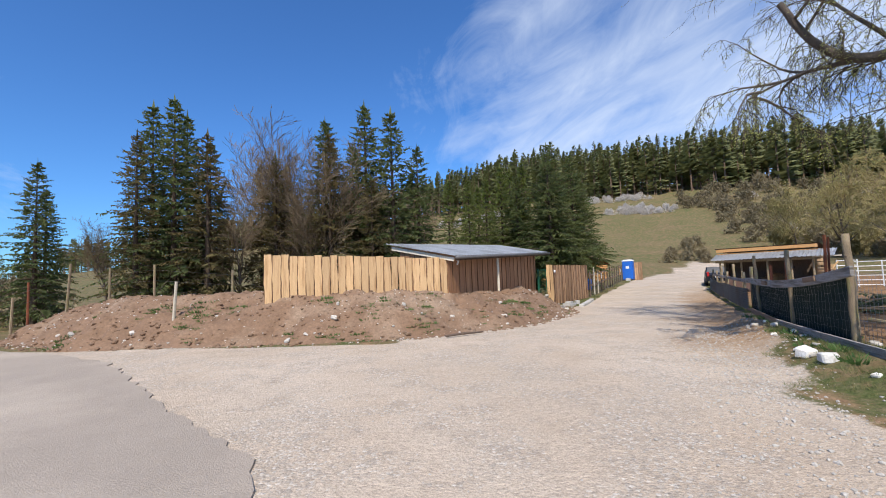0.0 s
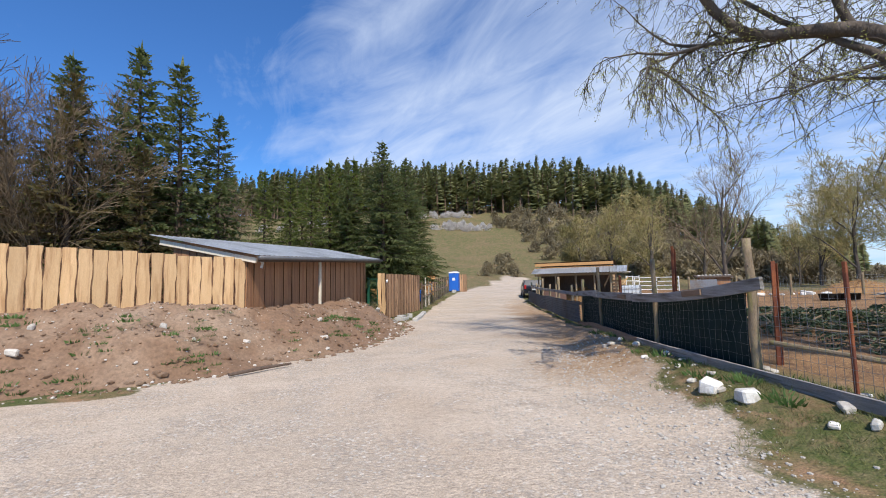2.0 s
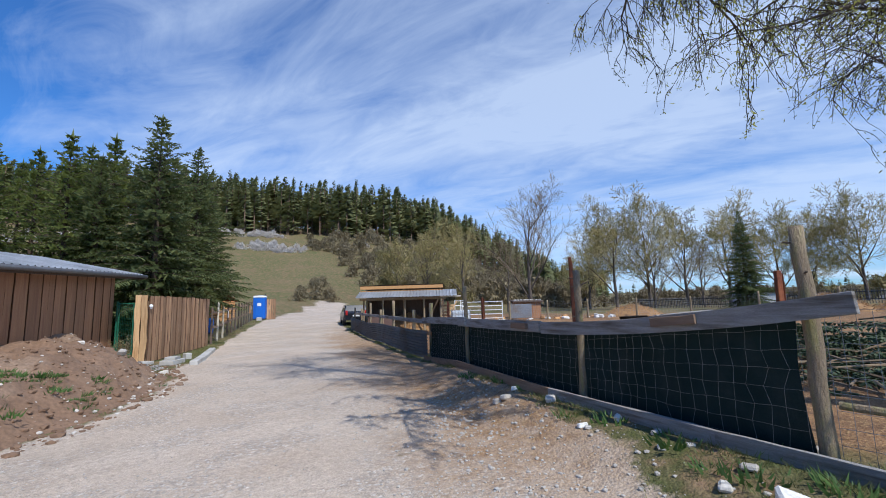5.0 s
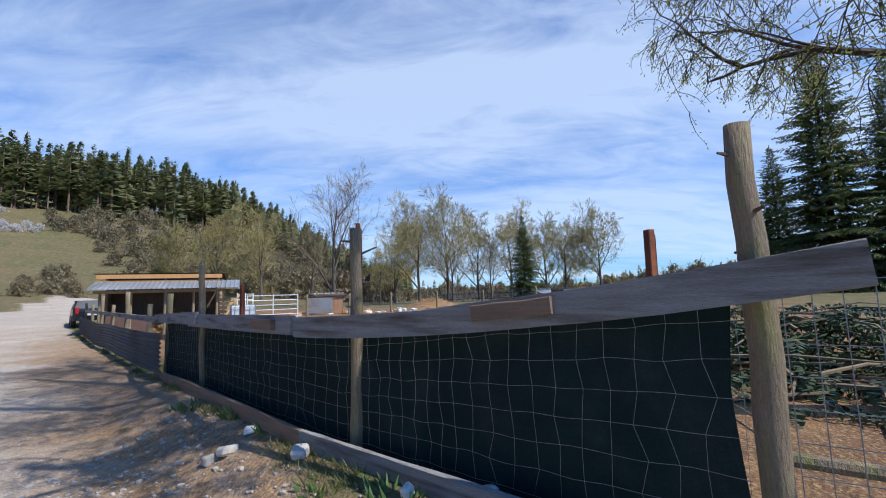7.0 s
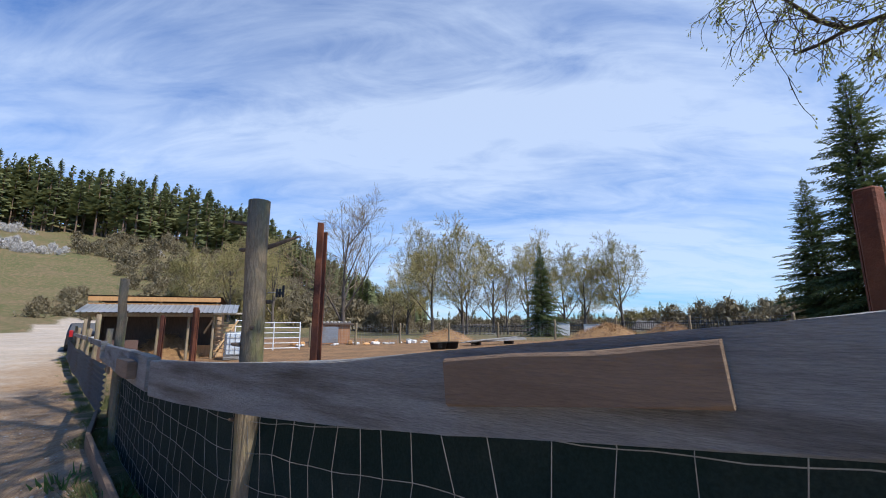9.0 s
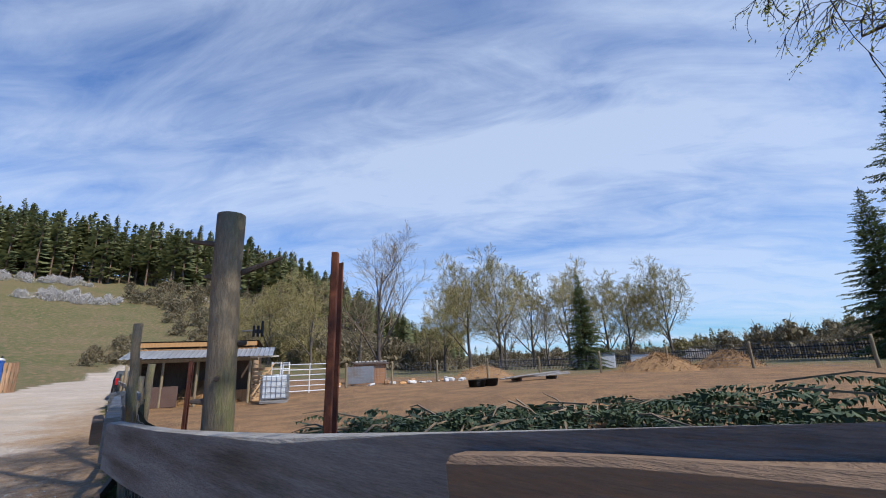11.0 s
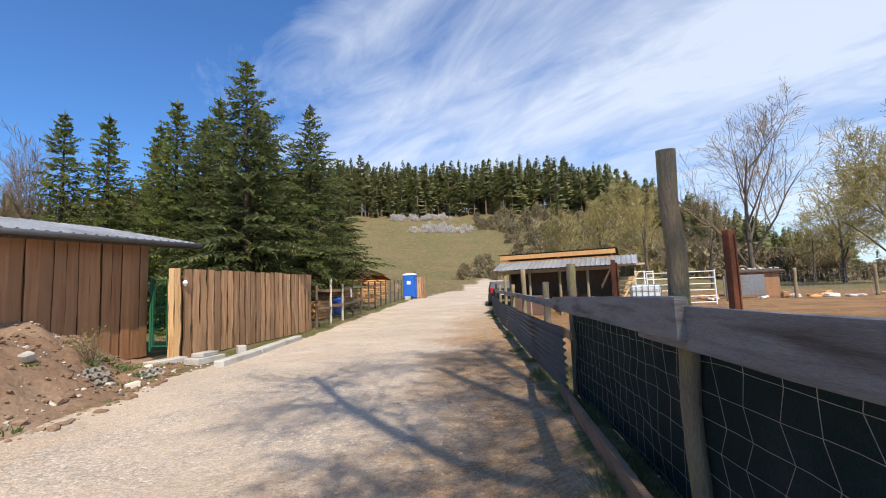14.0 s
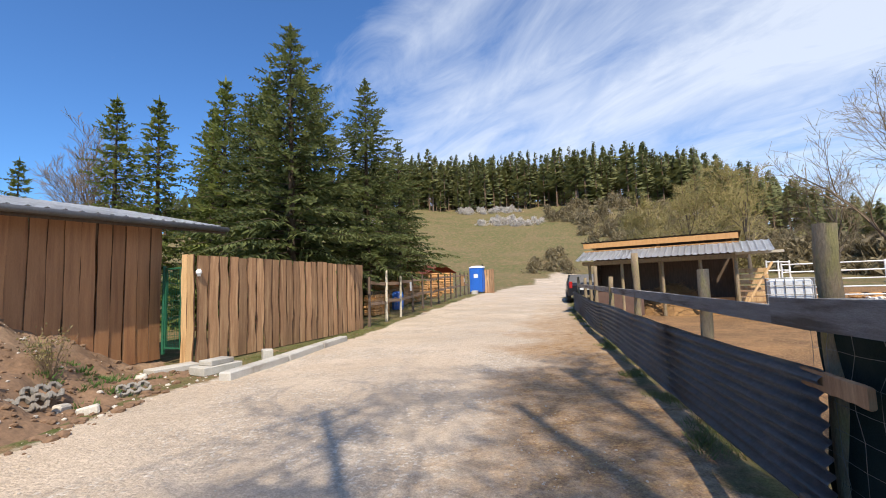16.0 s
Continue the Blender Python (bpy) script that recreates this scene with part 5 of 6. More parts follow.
def frond(s, p, d, length, r, width, droop=0.35, dens=1.0):
    """A spruce bough: side twigs to both hands, each a spray of needle blades."""
    d = d.normalized()
    side_ = d.cross(Vector((0, 0, 1)))
    side_ = side_.normalized() if side_.length > 0.05 else Vector((1, 0, 0))
    n = max(5, int(length / 0.125 * dens))
    for i in range(n):
        f = (i + 0.6) / n
        c = p + d * (length * f) + Vector((0, 0, -droop * length * f * f * 0.5))
        tl = width * (1.05 - 0.75 * f) * r.uniform(0.7, 1.2)
        for sg in (-1, 1):
            q = (side_ * sg + d * r.uniform(0.5, 1.0) + Vector((0, 0, r.uniform(-0.75, 0.1)))).normalized()
            tip = c + q * tl
            up_ = Vector((r.uniform(-0.3, 0.3), r.uniform(-0.3, 0.3), 1)).normalized()
            w = q.cross(up_).normalized() * (0.018 + 0.055 * tl)
            s.quad(c, c + q * tl * 0.5 + w, tip, c + q * tl * 0.5 - w)
            s.tri(c + q * tl * 0.3, c + q * tl * 0.75 - Vector((0, 0, 0.05 + 0.10 * tl)), tip)
            if tl > 0.35:
                h = c + q * tl * 0.55
                e = (q + side_ * r.uniform(-1, 1) + Vector((0, 0, -0.5))).normalized() * tl * 0.5
                s.tri(h - w * 0.7, h + w * 0.7, h + e)
    e = p + d * length + Vector((0, 0, -droop * length * 0.5))
    w = side_ * 0.07
    s.tri(e - d * 0.3 - w, e - d * 0.3 + w, e + d * 0.14)


def spruce_meshes(h, seed, spread=0.24, low=0.06, leaf=None, sparse=1.0, dens=1.0):
    r = random.Random(seed)
    s, t = Soup(), Soup()
    t.rod([Vector((0, 0, -0.15)), Vector((0.02, 0, h * 0.5)), Vector((0, 0, h * 0.98))], [0.016 * h + 0.02, 0.009 * h, 0.008], 8)
    z = h * low
    while z < h * 0.985:
        f = z / h
        n = int((5 if f < 0.85 else 4) * sparse + 0.5)
        L = (h * spread) * (1 - f) ** 0.75 * r.uniform(0.75, 1.15) + 0.07
        a0 = r.uniform(0, 6.28)
        for k in range(n):
            a = a0 + k * 6.283 / n + r.uniform(-0.3, 0.3)
            l_ = L * r.uniform(0.6, 1.28)
            el = -0.22 + 0.75 * f + r.uniform(-0.12, 0.12)
            d = Vector((math.cos(a), math.sin(a), el)).normalized()
            p = Vector((0, 0, z + r.uniform(-0.08, 0.08)))
            t.rod([p, p + d * l_ * 0.5, p + d * l_ * 0.95 + Vector((0, 0, -0.12 * l_))], [0.012 + 0.008 * l_, 0.012, 0.005], 3)
            frond(s, p + d * l_ * 0.12, d, l_ * 0.9, r, min(0.12, l_) + 0.24 * l_ ** 0.85, 0.3, dens)
        z += (0.17 + 0.010 * h) * (1.05 - 0.4 * f) / dens ** 0.5
    frond(s, Vector((0, 0, h * 0.95)), Vector((0.02, 0.02, 1)), h * 0.07, r, 0.07)
    return s, t


def tree_thing(name, s, t, leaf, bark, label, crown="crown"):
    e = thing(name, label, "tree")
    raw("trunk", t.v, t.f, bark, e, True)
    raw(crown, s.v, s.f, leaf, e)
    return e


def put(ob, spots, first=True):
    """Copies of a tree at (x, y, scale, turn); the first spot takes the tree itself."""
    for k, (x, y, sc, rz) in enumerate(spots):
        z = surface(x, y) if abs(x) < 20 and y < 24 else ground_z(x, y)
        m = pose(x, y, z - 0.05, 0, 0, rz) @ Matrix.Diagonal((sc, sc, sc, 1))
        if k == 0:
            ob.matrix_basis = m
        else:
            c = copy_thing(ob, pose(x, y, z - 0.05, 0, 0, rz))
            c.scale = (sc, sc, sc)


def spot(px, py, az, dist):
    return px + dist * math.sin(radians(az)), py + dist * math.cos(radians(az))


sp_a = tree_thing("spruce_tree", *spruce_meshes(10.6, 1, 0.335, 0.2, dens=1.1), L_SPRUCE, M_SPTRUNK, "dense dark green spruce behind the board fence")
put(sp_a, [(4.5, 28.2, 0.97, 0), (6.9, 32.8, 1.0, 80), (4.9, 31.2, 0.9, 200), (8.6, 37.0, 0.86, 140), (2.6, 30.6, 0.82, 300)])
sp_b = tree_thing("spruce_tree", *spruce_meshes(8.2, 2, 0.24, 0.05, sparse=0.9), L_LARCH, M_SPTRUNK, "slim light green young spruce")
put(sp_b, [(1.5, 31.2, 1.18, 0), (3.1, 31.4, 1.22, 35), (2.3, 33.4, 1.2, 140), (0.4, 33.2, 1.12, 220), (-0.3, 35.4, 1.1, 310), (-0.9, 31.3, 1.08, 70), (-2.4, 31.4, 1.08, 160), (-9.2, 31.0, 0.9, 10), (-6.0, 32.0, 0.8, 250), (3.2, 35.0, 0.95, 20), (6.5, 37.0, 0.85, 99), (-1.5, 38, 0.9, 10), (1.0, 42, 0.95, 200), (-4.5, 27.5, 0.62, 40), (4.6, 41, 0.85, 40), (9.0, 40, 0.8, 77)])
sp_c = tree_thing("spruce_tree", *spruce_meshes(8.8, 5, 0.26, 0.1, sparse=0.9), L_SPRUCE, M_SPTRUNK, "tall open-crowned spruce behind the bank")
put(sp_c, [(-4.4, 21.0, 1.2, 0), (-5.9, 21.4, 1.27, 60), (-7.9, 21.0, 1.17, 140), (-13.8, 17.6, 1.12, 200), (-15.4, 18.2, 1.1, 20), (-20.6, 17.4, 0.9, 300), (-21.8, 18.9, 0.8, 120), (-3.2, 21.8, 1.0, 260), (-10.8, 22.5, 0.95, 30), (-14.6, 19.5, 1.2, 75), (-13.0, 19.0, 1.0, 190), (-6.9, 22.4, 1.05, 210)])
sp_d = tree_thing("spruce_tree", *spruce_meshes(8.0, 9, 0.24, 0.08, sparse=0.8), L_SPRUCE_OLD, M_SPTRUNK, "half-browned thinning spruce behind the bank")
put(sp_d, [(-12.2, 17.6, 1.1, 0), (-7.2, 19.6, 1.15, 90), (-9.8, 19.3, 1.0, 200), (-14.8, 16.6, 0.95, 270), (-11.2, 20.5, 1.0, 30), (-5.2, 19.9, 0.85, 130)])
sp_e = tree_thing("spruce_tree", *spruce_meshes(17.0, 12, 0.25, 0.04, sparse=1.3, dens=1.2), L_SPRUCE, M_SPTRUNK, "tall dark spruce standing beyond the paddock")
x1, y1 = spot(5.2, 8.0, 110, 46)
x2, y2 = spot(5.2, 8.0, 105.6, 50)
x3, y3 = spot(5.2, 8.0, 77.3, 48)
x4, y4 = spot(5.2, 8.0, 115, 48)
put(sp_e, [(x1, y1, 1.24, 0), (x2, y2, 0.82, 90), (x3, y3, 0.58, 170), (x4, y4, 1.1, 45)])


def bare_tree(h, seed, levels=4, r0=0.16, spread=0.55, twig_leaf=0.0, fork=0.2, kids=(5, 6, 6, 7), shape=0.8, twig=0.004):
    """A leafless broadleaf: limbs dividing again and again into fine twigs."""
    r = random.Random(seed)
    t, s, b = Soup(), Soup(), Soup()

    def grow(p, d, length, rad, lv):
        n = 5 if lv == 0 else (4 if lv < 3 else 3)
        pts, rads = [p], [rad]
        dd = d.copy()
        for i in range(n):
            dd = (dd + Vector((r.uniform(-1, 1), r.uniform(-1, 1), r.uniform(-0.4, 0.9))) * (0.10 if lv == 0 else 0.2)).normalized()
            pts.append(pts[-1] + dd * length / n)
            rads.append(max(twig, rad * (1 - 0.8 * (i + 1) / n)))
        (t if lv < 2 else s).rod(pts, rads, 8 if lv == 0 else (5 if lv == 1 else 3))
        if lv == levels:
            if twig_leaf:
                for q in pts[1:]:
                    if r.random() < twig_leaf:
                        a = Vector((r.uniform(-1, 1), r.uniform(-1, 1), r.uniform(-1, 1))) * 0.09
                        c = Vector((r.uniform(-1, 1), r.uniform(-1, 1), r.uniform(-1, 1))) * 0.09
                        b.tri(q, q + a, q + c)
            return
        m = kids[lv]
        for k in range(m):
            f = fork + (1 - fork) * (k + r.random()) / m if lv == 0 else 0.15 + 0.8 * (k + r.random()) / m
            i = min(int(f * n), n - 1)
            q = pts[i].lerp(pts[i + 1], f * n - i)
            base = (pts[i + 1] - pts[i]).normalized()
            o = base.orthogonal().normalized()
            o.rotate(Matrix.Rotation(r.uniform(0, 6.28), 3, base))
            nd = (base * (1 - spread * 0.6) + o * spread * r.uniform(0.7, 1.2) + Vector((0, 0, 0.22 if lv < 2 else 0.05))).normalized()
            grow(q, nd, length * (0.62 if lv == 0 else 0.56) * r.uniform(0.75, 1.2) * (1.15 - shape * 0.5 * f), rads[i] * 0.55, lv + 1)

    grow(Vector((0, 0, -0.1)), Vector((0, 0, 1)), h * 0.8, r0, 0)
    return t, s, b


def bare_thing(name, label, meshes, bark, twigs, bud=None):
    e = thing(name, label, "tree")
    t, s, b = meshes
    raw("trunk", t.v, t.f, bark, e, True)
    raw("branching", s.v, s.f, twigs, e)
    if bud and b.v:
        raw("young_leaves", b.v, b.f, bud, e)
    return e


wa = bare_thing("bare_tree", "tall leafless willow at the back of the yard", bare_tree(13.5, 21, 4, 0.24, 0.58, 0.25, 0.12, (9, 6, 5, 5), twig=0.010), M_TRUNK, M_TWIG, L_BUD)
put(wa, [(37.4, 33.4, 0.9, 0), (*spot(6, 9, 49, 62), 0.8, 100), (*spot(6, 9, 68, 64), 0.72, 200), (*spot(6, 9, 73.5, 60), 0.6, 300)])
wb = bare_thing("bare_tree", "budding yellow-green willow with a round crown", bare_tree(10.5, 33, 4, 0.22, 0.72, 0.8, 0.15, (9, 8, 6, 6), twig=0.017), M_TRUNK, M_TWIG_OCHRE, L_BUD)
put(wb, [(*spot(6, 9, 63.5, 60), 1.2, 0), (*spot(6, 9, 67.5, 64), 1.3, 50), (*spot(6, 9, 76, 70), 1.2, 130), (*spot(6, 9, 83, 78), 1.1, 200), (*spot(6, 9, 87.5, 74), 1.15, 20), (*spot(6, 9, 80.5, 84), 1.2, 90), (*spot(6, 9, 71.5, 74), 1.25, 310), (*spot(6, 9, 60, 72), 1.1, 210), (*spot(6, 9, 43, 78), 1.25, 10), (*spot(6, 9, 38, 84), 1.2, 160), (*spot(6, 9, 34, 90), 1.0, 80), (*spot(6, 9, 58, 80), 0.8, 260)])
wc_ = bare_thing("bare_tree", "leafless many-stemmed tree among the spruces", bare_tree(8.4, 44, 4, 0.13, 0.5, 0, 0.04, (13, 7, 5, 5), twig=0.009), M_TRUNK, M_TWIG, None)
put(wc_, [(-9.2, 20.4, 0.95, 0), (-7.8, 20.0, 0.86, 120), (-6.4, 22.5, 0.8, 240), (-11.4, 19.0, 0.62, 60), (-5.0, 36, 0.85, 30), (-18, 18.5, 0.42, 10), (-10.2, 21.0, 0.9, 310)])


def scrub_mesh(seed, n=420, hgt=1.0, leaf=0.09):
    """A shrub: a fan of stems filled with fine clumps."""
    r = random.Random(seed)
    s = Soup()
    for k in range(34):
        a, l_ = r.uniform(0, 6.28), r.uniform(0.6, 1.05)
        d = Vector((math.cos(a) * 0.55, math.sin(a) * 0.55, 1)).normalized()
        s.rod([Vector((0, 0, -0.05)), d * l_ * 0.5 * hgt, (d + Vector((r.uniform(-.3, .3), r.uniform(-.3, .3), 0.1))).normalized() * l_ * hgt], [0.018, 0.012, 0.005], 3)
    for k in range(n):
        a, rr_, z = r.uniform(0, 6.28), r.random() ** 0.6, r.random()
        w = 0.75 * math.sin(min(1, z * 1.35 + 0.25) * math.pi * 0.85) * (1 + 0.25 * math.sin(3 * a + seed))
        c = Vector((math.cos(a) * rr_ * w, math.sin(a) * rr_ * w, z * hgt * (1 - 0.25 * rr_)))
        e = [c + Vector((r.uniform(-1, 1), r.uniform(-1, 1), r.uniform(-1, 1.3))) * leaf for _ in range(3)]
        s.tri(*e)
        e2 = c + Vector((r.uniform(-1, 1), r.uniform(-1, 1), r.uniform(0.2, 1.4))) * leaf * 2.2
        o = Vector((r.uniform(-1, 1), r.uniform(-1, 1), 0)) * 0.012
        s.tri(c - o, c + o, e2)
    return s


def scatter(name, label, category, soups, spots, material):
    """Many plants of one kind joined into one mesh."""
    V, F = [], []
    arrs = [(np.array(s.v), s.f) for s in soups]
    r = random.Random(len(spots))
    for x, y, z, sx, sz in spots:
        av, af = arrs[r.randrange(len(arrs))]
        a = r.uniform(0, 6.28)
        c, sn = math.cos(a), math.sin(a)
        q = np.stack([x + (av[:, 0] * c - av[:, 1] * sn) * sx, y + (av[:, 0] * sn + av[:, 1] * c) * sx, z + av[:, 2] * sz], 1)
        k = len(V)
        V.extend(q.tolist())
        F.extend([tuple(i + k for i in f) for f in af])
    return tagged(raw(name, V, F, material), label, category, kind="stuff")


scr_s = [scrub_mesh(k, 330, 1.0, 0.10) for k in range(3)]
rnd = random.Random(77)


def polar(az0, az1, r0, r1, n, smin, smax, keep=None):
    out = []
    while len(out) < n:
        az, rr_ = rnd.uniform(az0, az1), rnd.uniform(r0, r1)
        x, y = spot(6, 9, az, rr_)
        if keep and not keep(az, rr_):
            continue
        s = rnd.uniform(smin, smax)
        out.append((x, y, ground_z(x, y) - 0.1, s, s * rnd.uniform(0.8, 1.15)))
    return out


sc_spots = polar(27, 60, 82, 215, 210, 3.0, 6.5, lambda a, r_: r_ > 85 + max(0, 35 - a) * 6 and not (a < 30 and r_ < 150)) + polar(23, 30, 95, 215, 26, 2.5, 5.0, lambda a, r_: r_ > 100 + (30 - a) * 12) + polar(60, 96, 88, 150, 60, 2.5, 4.5) + polar(20, 25, 78, 110, 12, 1.6, 3.4) + polar(95, 130, 60, 120, 110, 2.0, 4.5)
scatter("scrub", "brown leafless scrub covering the hillside", "scrub", scr_s, sc_spots, L_SCRUB)
scatter("ochre_scrub", "ochre budding scrub at the hill foot", "scrub", scr_s, polar(30, 52, 78, 175, 70, 2.5, 5.5, lambda a, r_: r_ > 84) + polar(84, 125, 70, 118, 40, 2.5, 4.5), L_SCRUB_OCHRE)
bl_spots = polar(14, 23, 172, 186, 22, 2.2, 3.6) + polar(12, 22, 206, 216, 26, 2.0, 3.4) + polar(-8, 2, 180, 200, 14, 2.2, 3.4) + polar(28, 50, 120, 200, 14, 1.6, 2.6) + polar(88, 112, 60, 84, 9, 1.4, 2.6)
scatter("blossoming_scrub", "white-blossoming blackthorn thicket on the hillside", "scrub", scr_s, bl_spots, L_BLOSSOM)
scatter("bank_scrub", "leafless brown bushes beyond the earth bank", "scrub", scr_s, [(*spot(0, 0, a, d), 0.0, s, s * 1.05) for a, d, s in [(-58, 30, 2.2), (-55, 32, 2.6), (-53, 36, 3.0), (-60, 27, 1.7), (-51, 30, 1.8), (-62, 30, 2.0), (-44, 24, 1.0), (-40, 24, 1.2), (-36, 22, 1.0), (-29, 23, 1.2), (-33, 25, 1.5), (-25, 26, 1.6), (-20, 26, 1.4), (-14, 27, 1.2), (-57, 45, 4), (-62, 48, 4), (-50, 50, 4)]], L_SCRUB)


def pine_soup(seed, pine=True):
    """A far conifer on a tall stem, 1 unit high."""
    r = random.Random(seed)
    s = Soup()
    low = 0.34 if pine else 0.10
    for k in range(110):
        f = low + (1 - low) * r.random() ** 0.9
        w = (0.150 * min(1.0, (1 - f) / (1 - low) * 1.35) ** 0.7 + 0.008) if pine else 0.17 * (1 - f) ** 0.8 + 0.012
        a = r.uniform(0, 6.28)
        d = Vector((math.cos(a), math.sin(a), r.uniform(-0.35, 0.35)))
        c = Vector((0, 0, f))
        e = c + d * w * r.uniform(0.7, 1.25)
        o = Vector((-math.sin(a), math.cos(a), 0)) * r.uniform(0.018, 0.04)
        s.quad(c, c.lerp(e, 0.6) + o + Vector((0, 0, 0.015)), e, c.lerp(e, 0.6) - o - Vector((0, 0, 0.02)))
    return s


def forest_spots(n):
    out = []
    while len(out) < n:
        az = rnd.uniform(-50, 62)
        rr_ = rnd.triangular(205, 350, 225)
        edge = interp(az, (-50, -20, 0, 8, 20, 30, 38, 46, 62), (255, 225, 214, 218, 216, 212, 205, 200, 196))
        if rr_ < edge:
            continue
        x, y = spot(6, 9, az, rr_)
        h = rnd.triangular(15, 33, 24) * interp(az, (-50, -10, 6, 35, 48, 62), (0.6, 0.8, 1.0, 1.0, 0.85, 0.6))
        out.append((x, y, ground_z(x, y) - 0.4, h, h))
    return out


fs = forest_spots(1500)
scatter("forest", "dark pine and spruce forest on the hilltop", "forest", [pine_soup(k, k % 3 != 0) for k in range(8)], fs, L_PINE)
stem = Soup()
stem.rod([Vector((0, 0, 0)), Vector((0, 0, 0.9))], [0.013, 0.006], 5)
scatter("forest_stems", "brown trunks of the hilltop forest", "forest", [stem], fs, M_PINETRUNK)
far_s = polar(-70, 130, 330, 900, 420, 9, 20)
scatter("far_forest", "far wooded ridge", "forest", [pine_soup(40 + k, False) for k in range(3)], [(x, y, z, s * 1.5, s) for x, y, z, s, _ in far_s], L_PINE)

# ---- the old willow over the lane ----
def old_willow():
    r = random.Random(5)
    t, s, b = Soup(), Soup(), Soup()

    def twigs(p, d, length, hang, lv=0):
        """A drooping switch with side shoots and opening leaves."""
        pts, dd = [p], d.normalized()
        n = 6
        for i in range(n):
            dd = (dd + Vector((r.uniform(-1, 1), r.uniform(-1, 1), r.uniform(-1, 1))) * 0.3 + Vector((0, 0, -hang * (0.3 + i / n)))).normalized()
            pts.append(pts[-1] + dd * length / n)
        s.rod(pts, [0.0075 - 0.0009 * i if lv == 0 else 0.005 - 0.0005 * i for i in range(n + 1)], 3)
        for q in pts[1:]:
            for _ in range(3):
                if r.random() < 0.34:
                    o = Vector((r.uniform(-1, 1), r.uniform(-1, 1), r.uniform(-1.0, 0.4))).normalized() * r.uniform(0.03, 0.06)
                    w = o.orthogonal().normalized() * 0.009
                    c = q + Vector((r.uniform(-1, 1), r.uniform(-1, 1), r.uniform(-1, 1))) * 0.04
                    b.quad(c, c + o * 0.5 + w, c + o, c + o * 0.5 - w)
        if lv < 2:
            for k in range(3 if lv == 0 else 2):
                i = r.randrange(1, n)
                o = (dd + Vector((r.uniform(-1, 1), r.uniform(-1, 1), r.uniform(-0.6, 0.5)))).normalized()
                twigs(pts[i], o, length * r.uniform(0.4, 0.65), hang, lv + 1)

    def limb(pts, r0, r1, shoots, kids, hang=0.16, tl=(0.5, 1.1)):
        pts = [Vector(p) for p in pts]
        fine_p = []
        for i in range(len(pts) - 1):
            p0, p1, p2, p3 = pts[max(0, i - 1)], pts[i], pts[i + 1], pts[min(len(pts) - 1, i + 2)]
            for q in range(4):
                u = q / 4
                fine_p.append(0.5 * ((2 * p1) + (p2 - p0) * u + (2 * p0 - 5 * p1 + 4 * p2 - p3) * u * u + (3 * p1 - p0 - 3 * p2 + p3) * u ** 3) + Vector((r.uniform(-1, 1), r.uniform(-1, 1), r.uniform(-1, 1))) * r0 * 0.18)
        fine_p.append(pts[-1])
        m = len(fine_p)
        t.rod(fine_p, [r0 + (r1 - r0) * (i / (m - 1)) ** 0.8 for i in range(m)], 9)
        for k in range(kids):
            i = int(m * (0.2 + 0.75 * (k + r.random()) / kids))
            i = min(i, m - 2)
            base = (fine_p[i + 1] - fine_p[i]).normalized()
            d = (base * 0.5 + Vector((r.uniform(-1, 1), r.uniform(-1, 1), r.uniform(-0.35, 0.9)))).normalized()
            L = r.uniform(0.7, 1.7)
            p = fine_p[i]
            sub_ = [p]
            for _ in range(5):
                d = (d + Vector((r.uniform(-1, 1), r.uniform(-1, 1), r.uniform(-0.7, 0.6))) * 0.32).normalized()
                sub_.append(sub_[-1] + d * L / 5)
            t.rod(sub_, [0.030, 0.024, 0.019, 0.015, 0.011, 0.008], 5)
            for q in sub_[1:]:
                for _ in range(2):
                    twigs(q, (d + Vector((r.uniform(-1, 1), r.uniform(-1, 1), r.uniform(-0.8, 0.5)))), r.uniform(*tl), hang)
        for k in range(shoots):
            i = int(m * (0.1 + 0.9 * r.random()))
            i = min(i, m - 1)
            twigs(fine_p[i], Vector((r.uniform(-1, 1), r.uniform(-1, 1), r.uniform(-0.8, 1))), r.uniform(*tl), hang)

    base = (9.35, 3.55, 0.2)
    fork = (8.05, 5.0, 3.2)
    limb([base, (9.0, 3.9, 1.2), (8.5, 4.5, 2.4), fork], 0.24, 0.17, 2, 0)
    # the long low limb reaching over the lane
    limb([fork, (7.6, 5.6, 4.15), (6.95, 6.35, 4.75), (6.4, 6.85, 4.85), (5.9, 7.1, 5.3), (5.5, 7.2, 6.1)], 0.13, 0.05, 16, 8, 0.3, (0.4, 0.9))
    limb([(6.6, 6.7, 4.82), (6.0, 7.2, 4.9), (5.55, 7.4, 4.8), (5.1, 7.65, 4.6)], 0.05, 0.012, 14, 6, 0.34, (0.4, 0.8))
    limb([(7.1, 6.2, 4.7), (6.9, 6.3, 5.5), (6.8, 6.3, 6.5), (6.5, 6.6, 7.8)], 0.06, 0.02, 10, 5)
    limb([fork, (7.75, 5.7, 3.65), (7.2, 6.1, 4.35), (6.9, 6.9, 5.2), (6.9, 8.0, 6.6)], 0.085, 0.025, 6, 4)
    limb([(7.4, 5.7, 3.9), (7.0, 5.6, 3.6), (6.7, 5.7, 3.45)], 0.02, 0.008, 4, 1)
    # limbs rising into the high crown
    limb([fork, (8.2, 5.4, 4.4), (8.2, 6.0, 6.4), (8.0, 7.2, 9.0), (7.6, 8.6, 11.5)], 0.17, 0.07, 30, 22, 0.08, (0.8, 1.7))
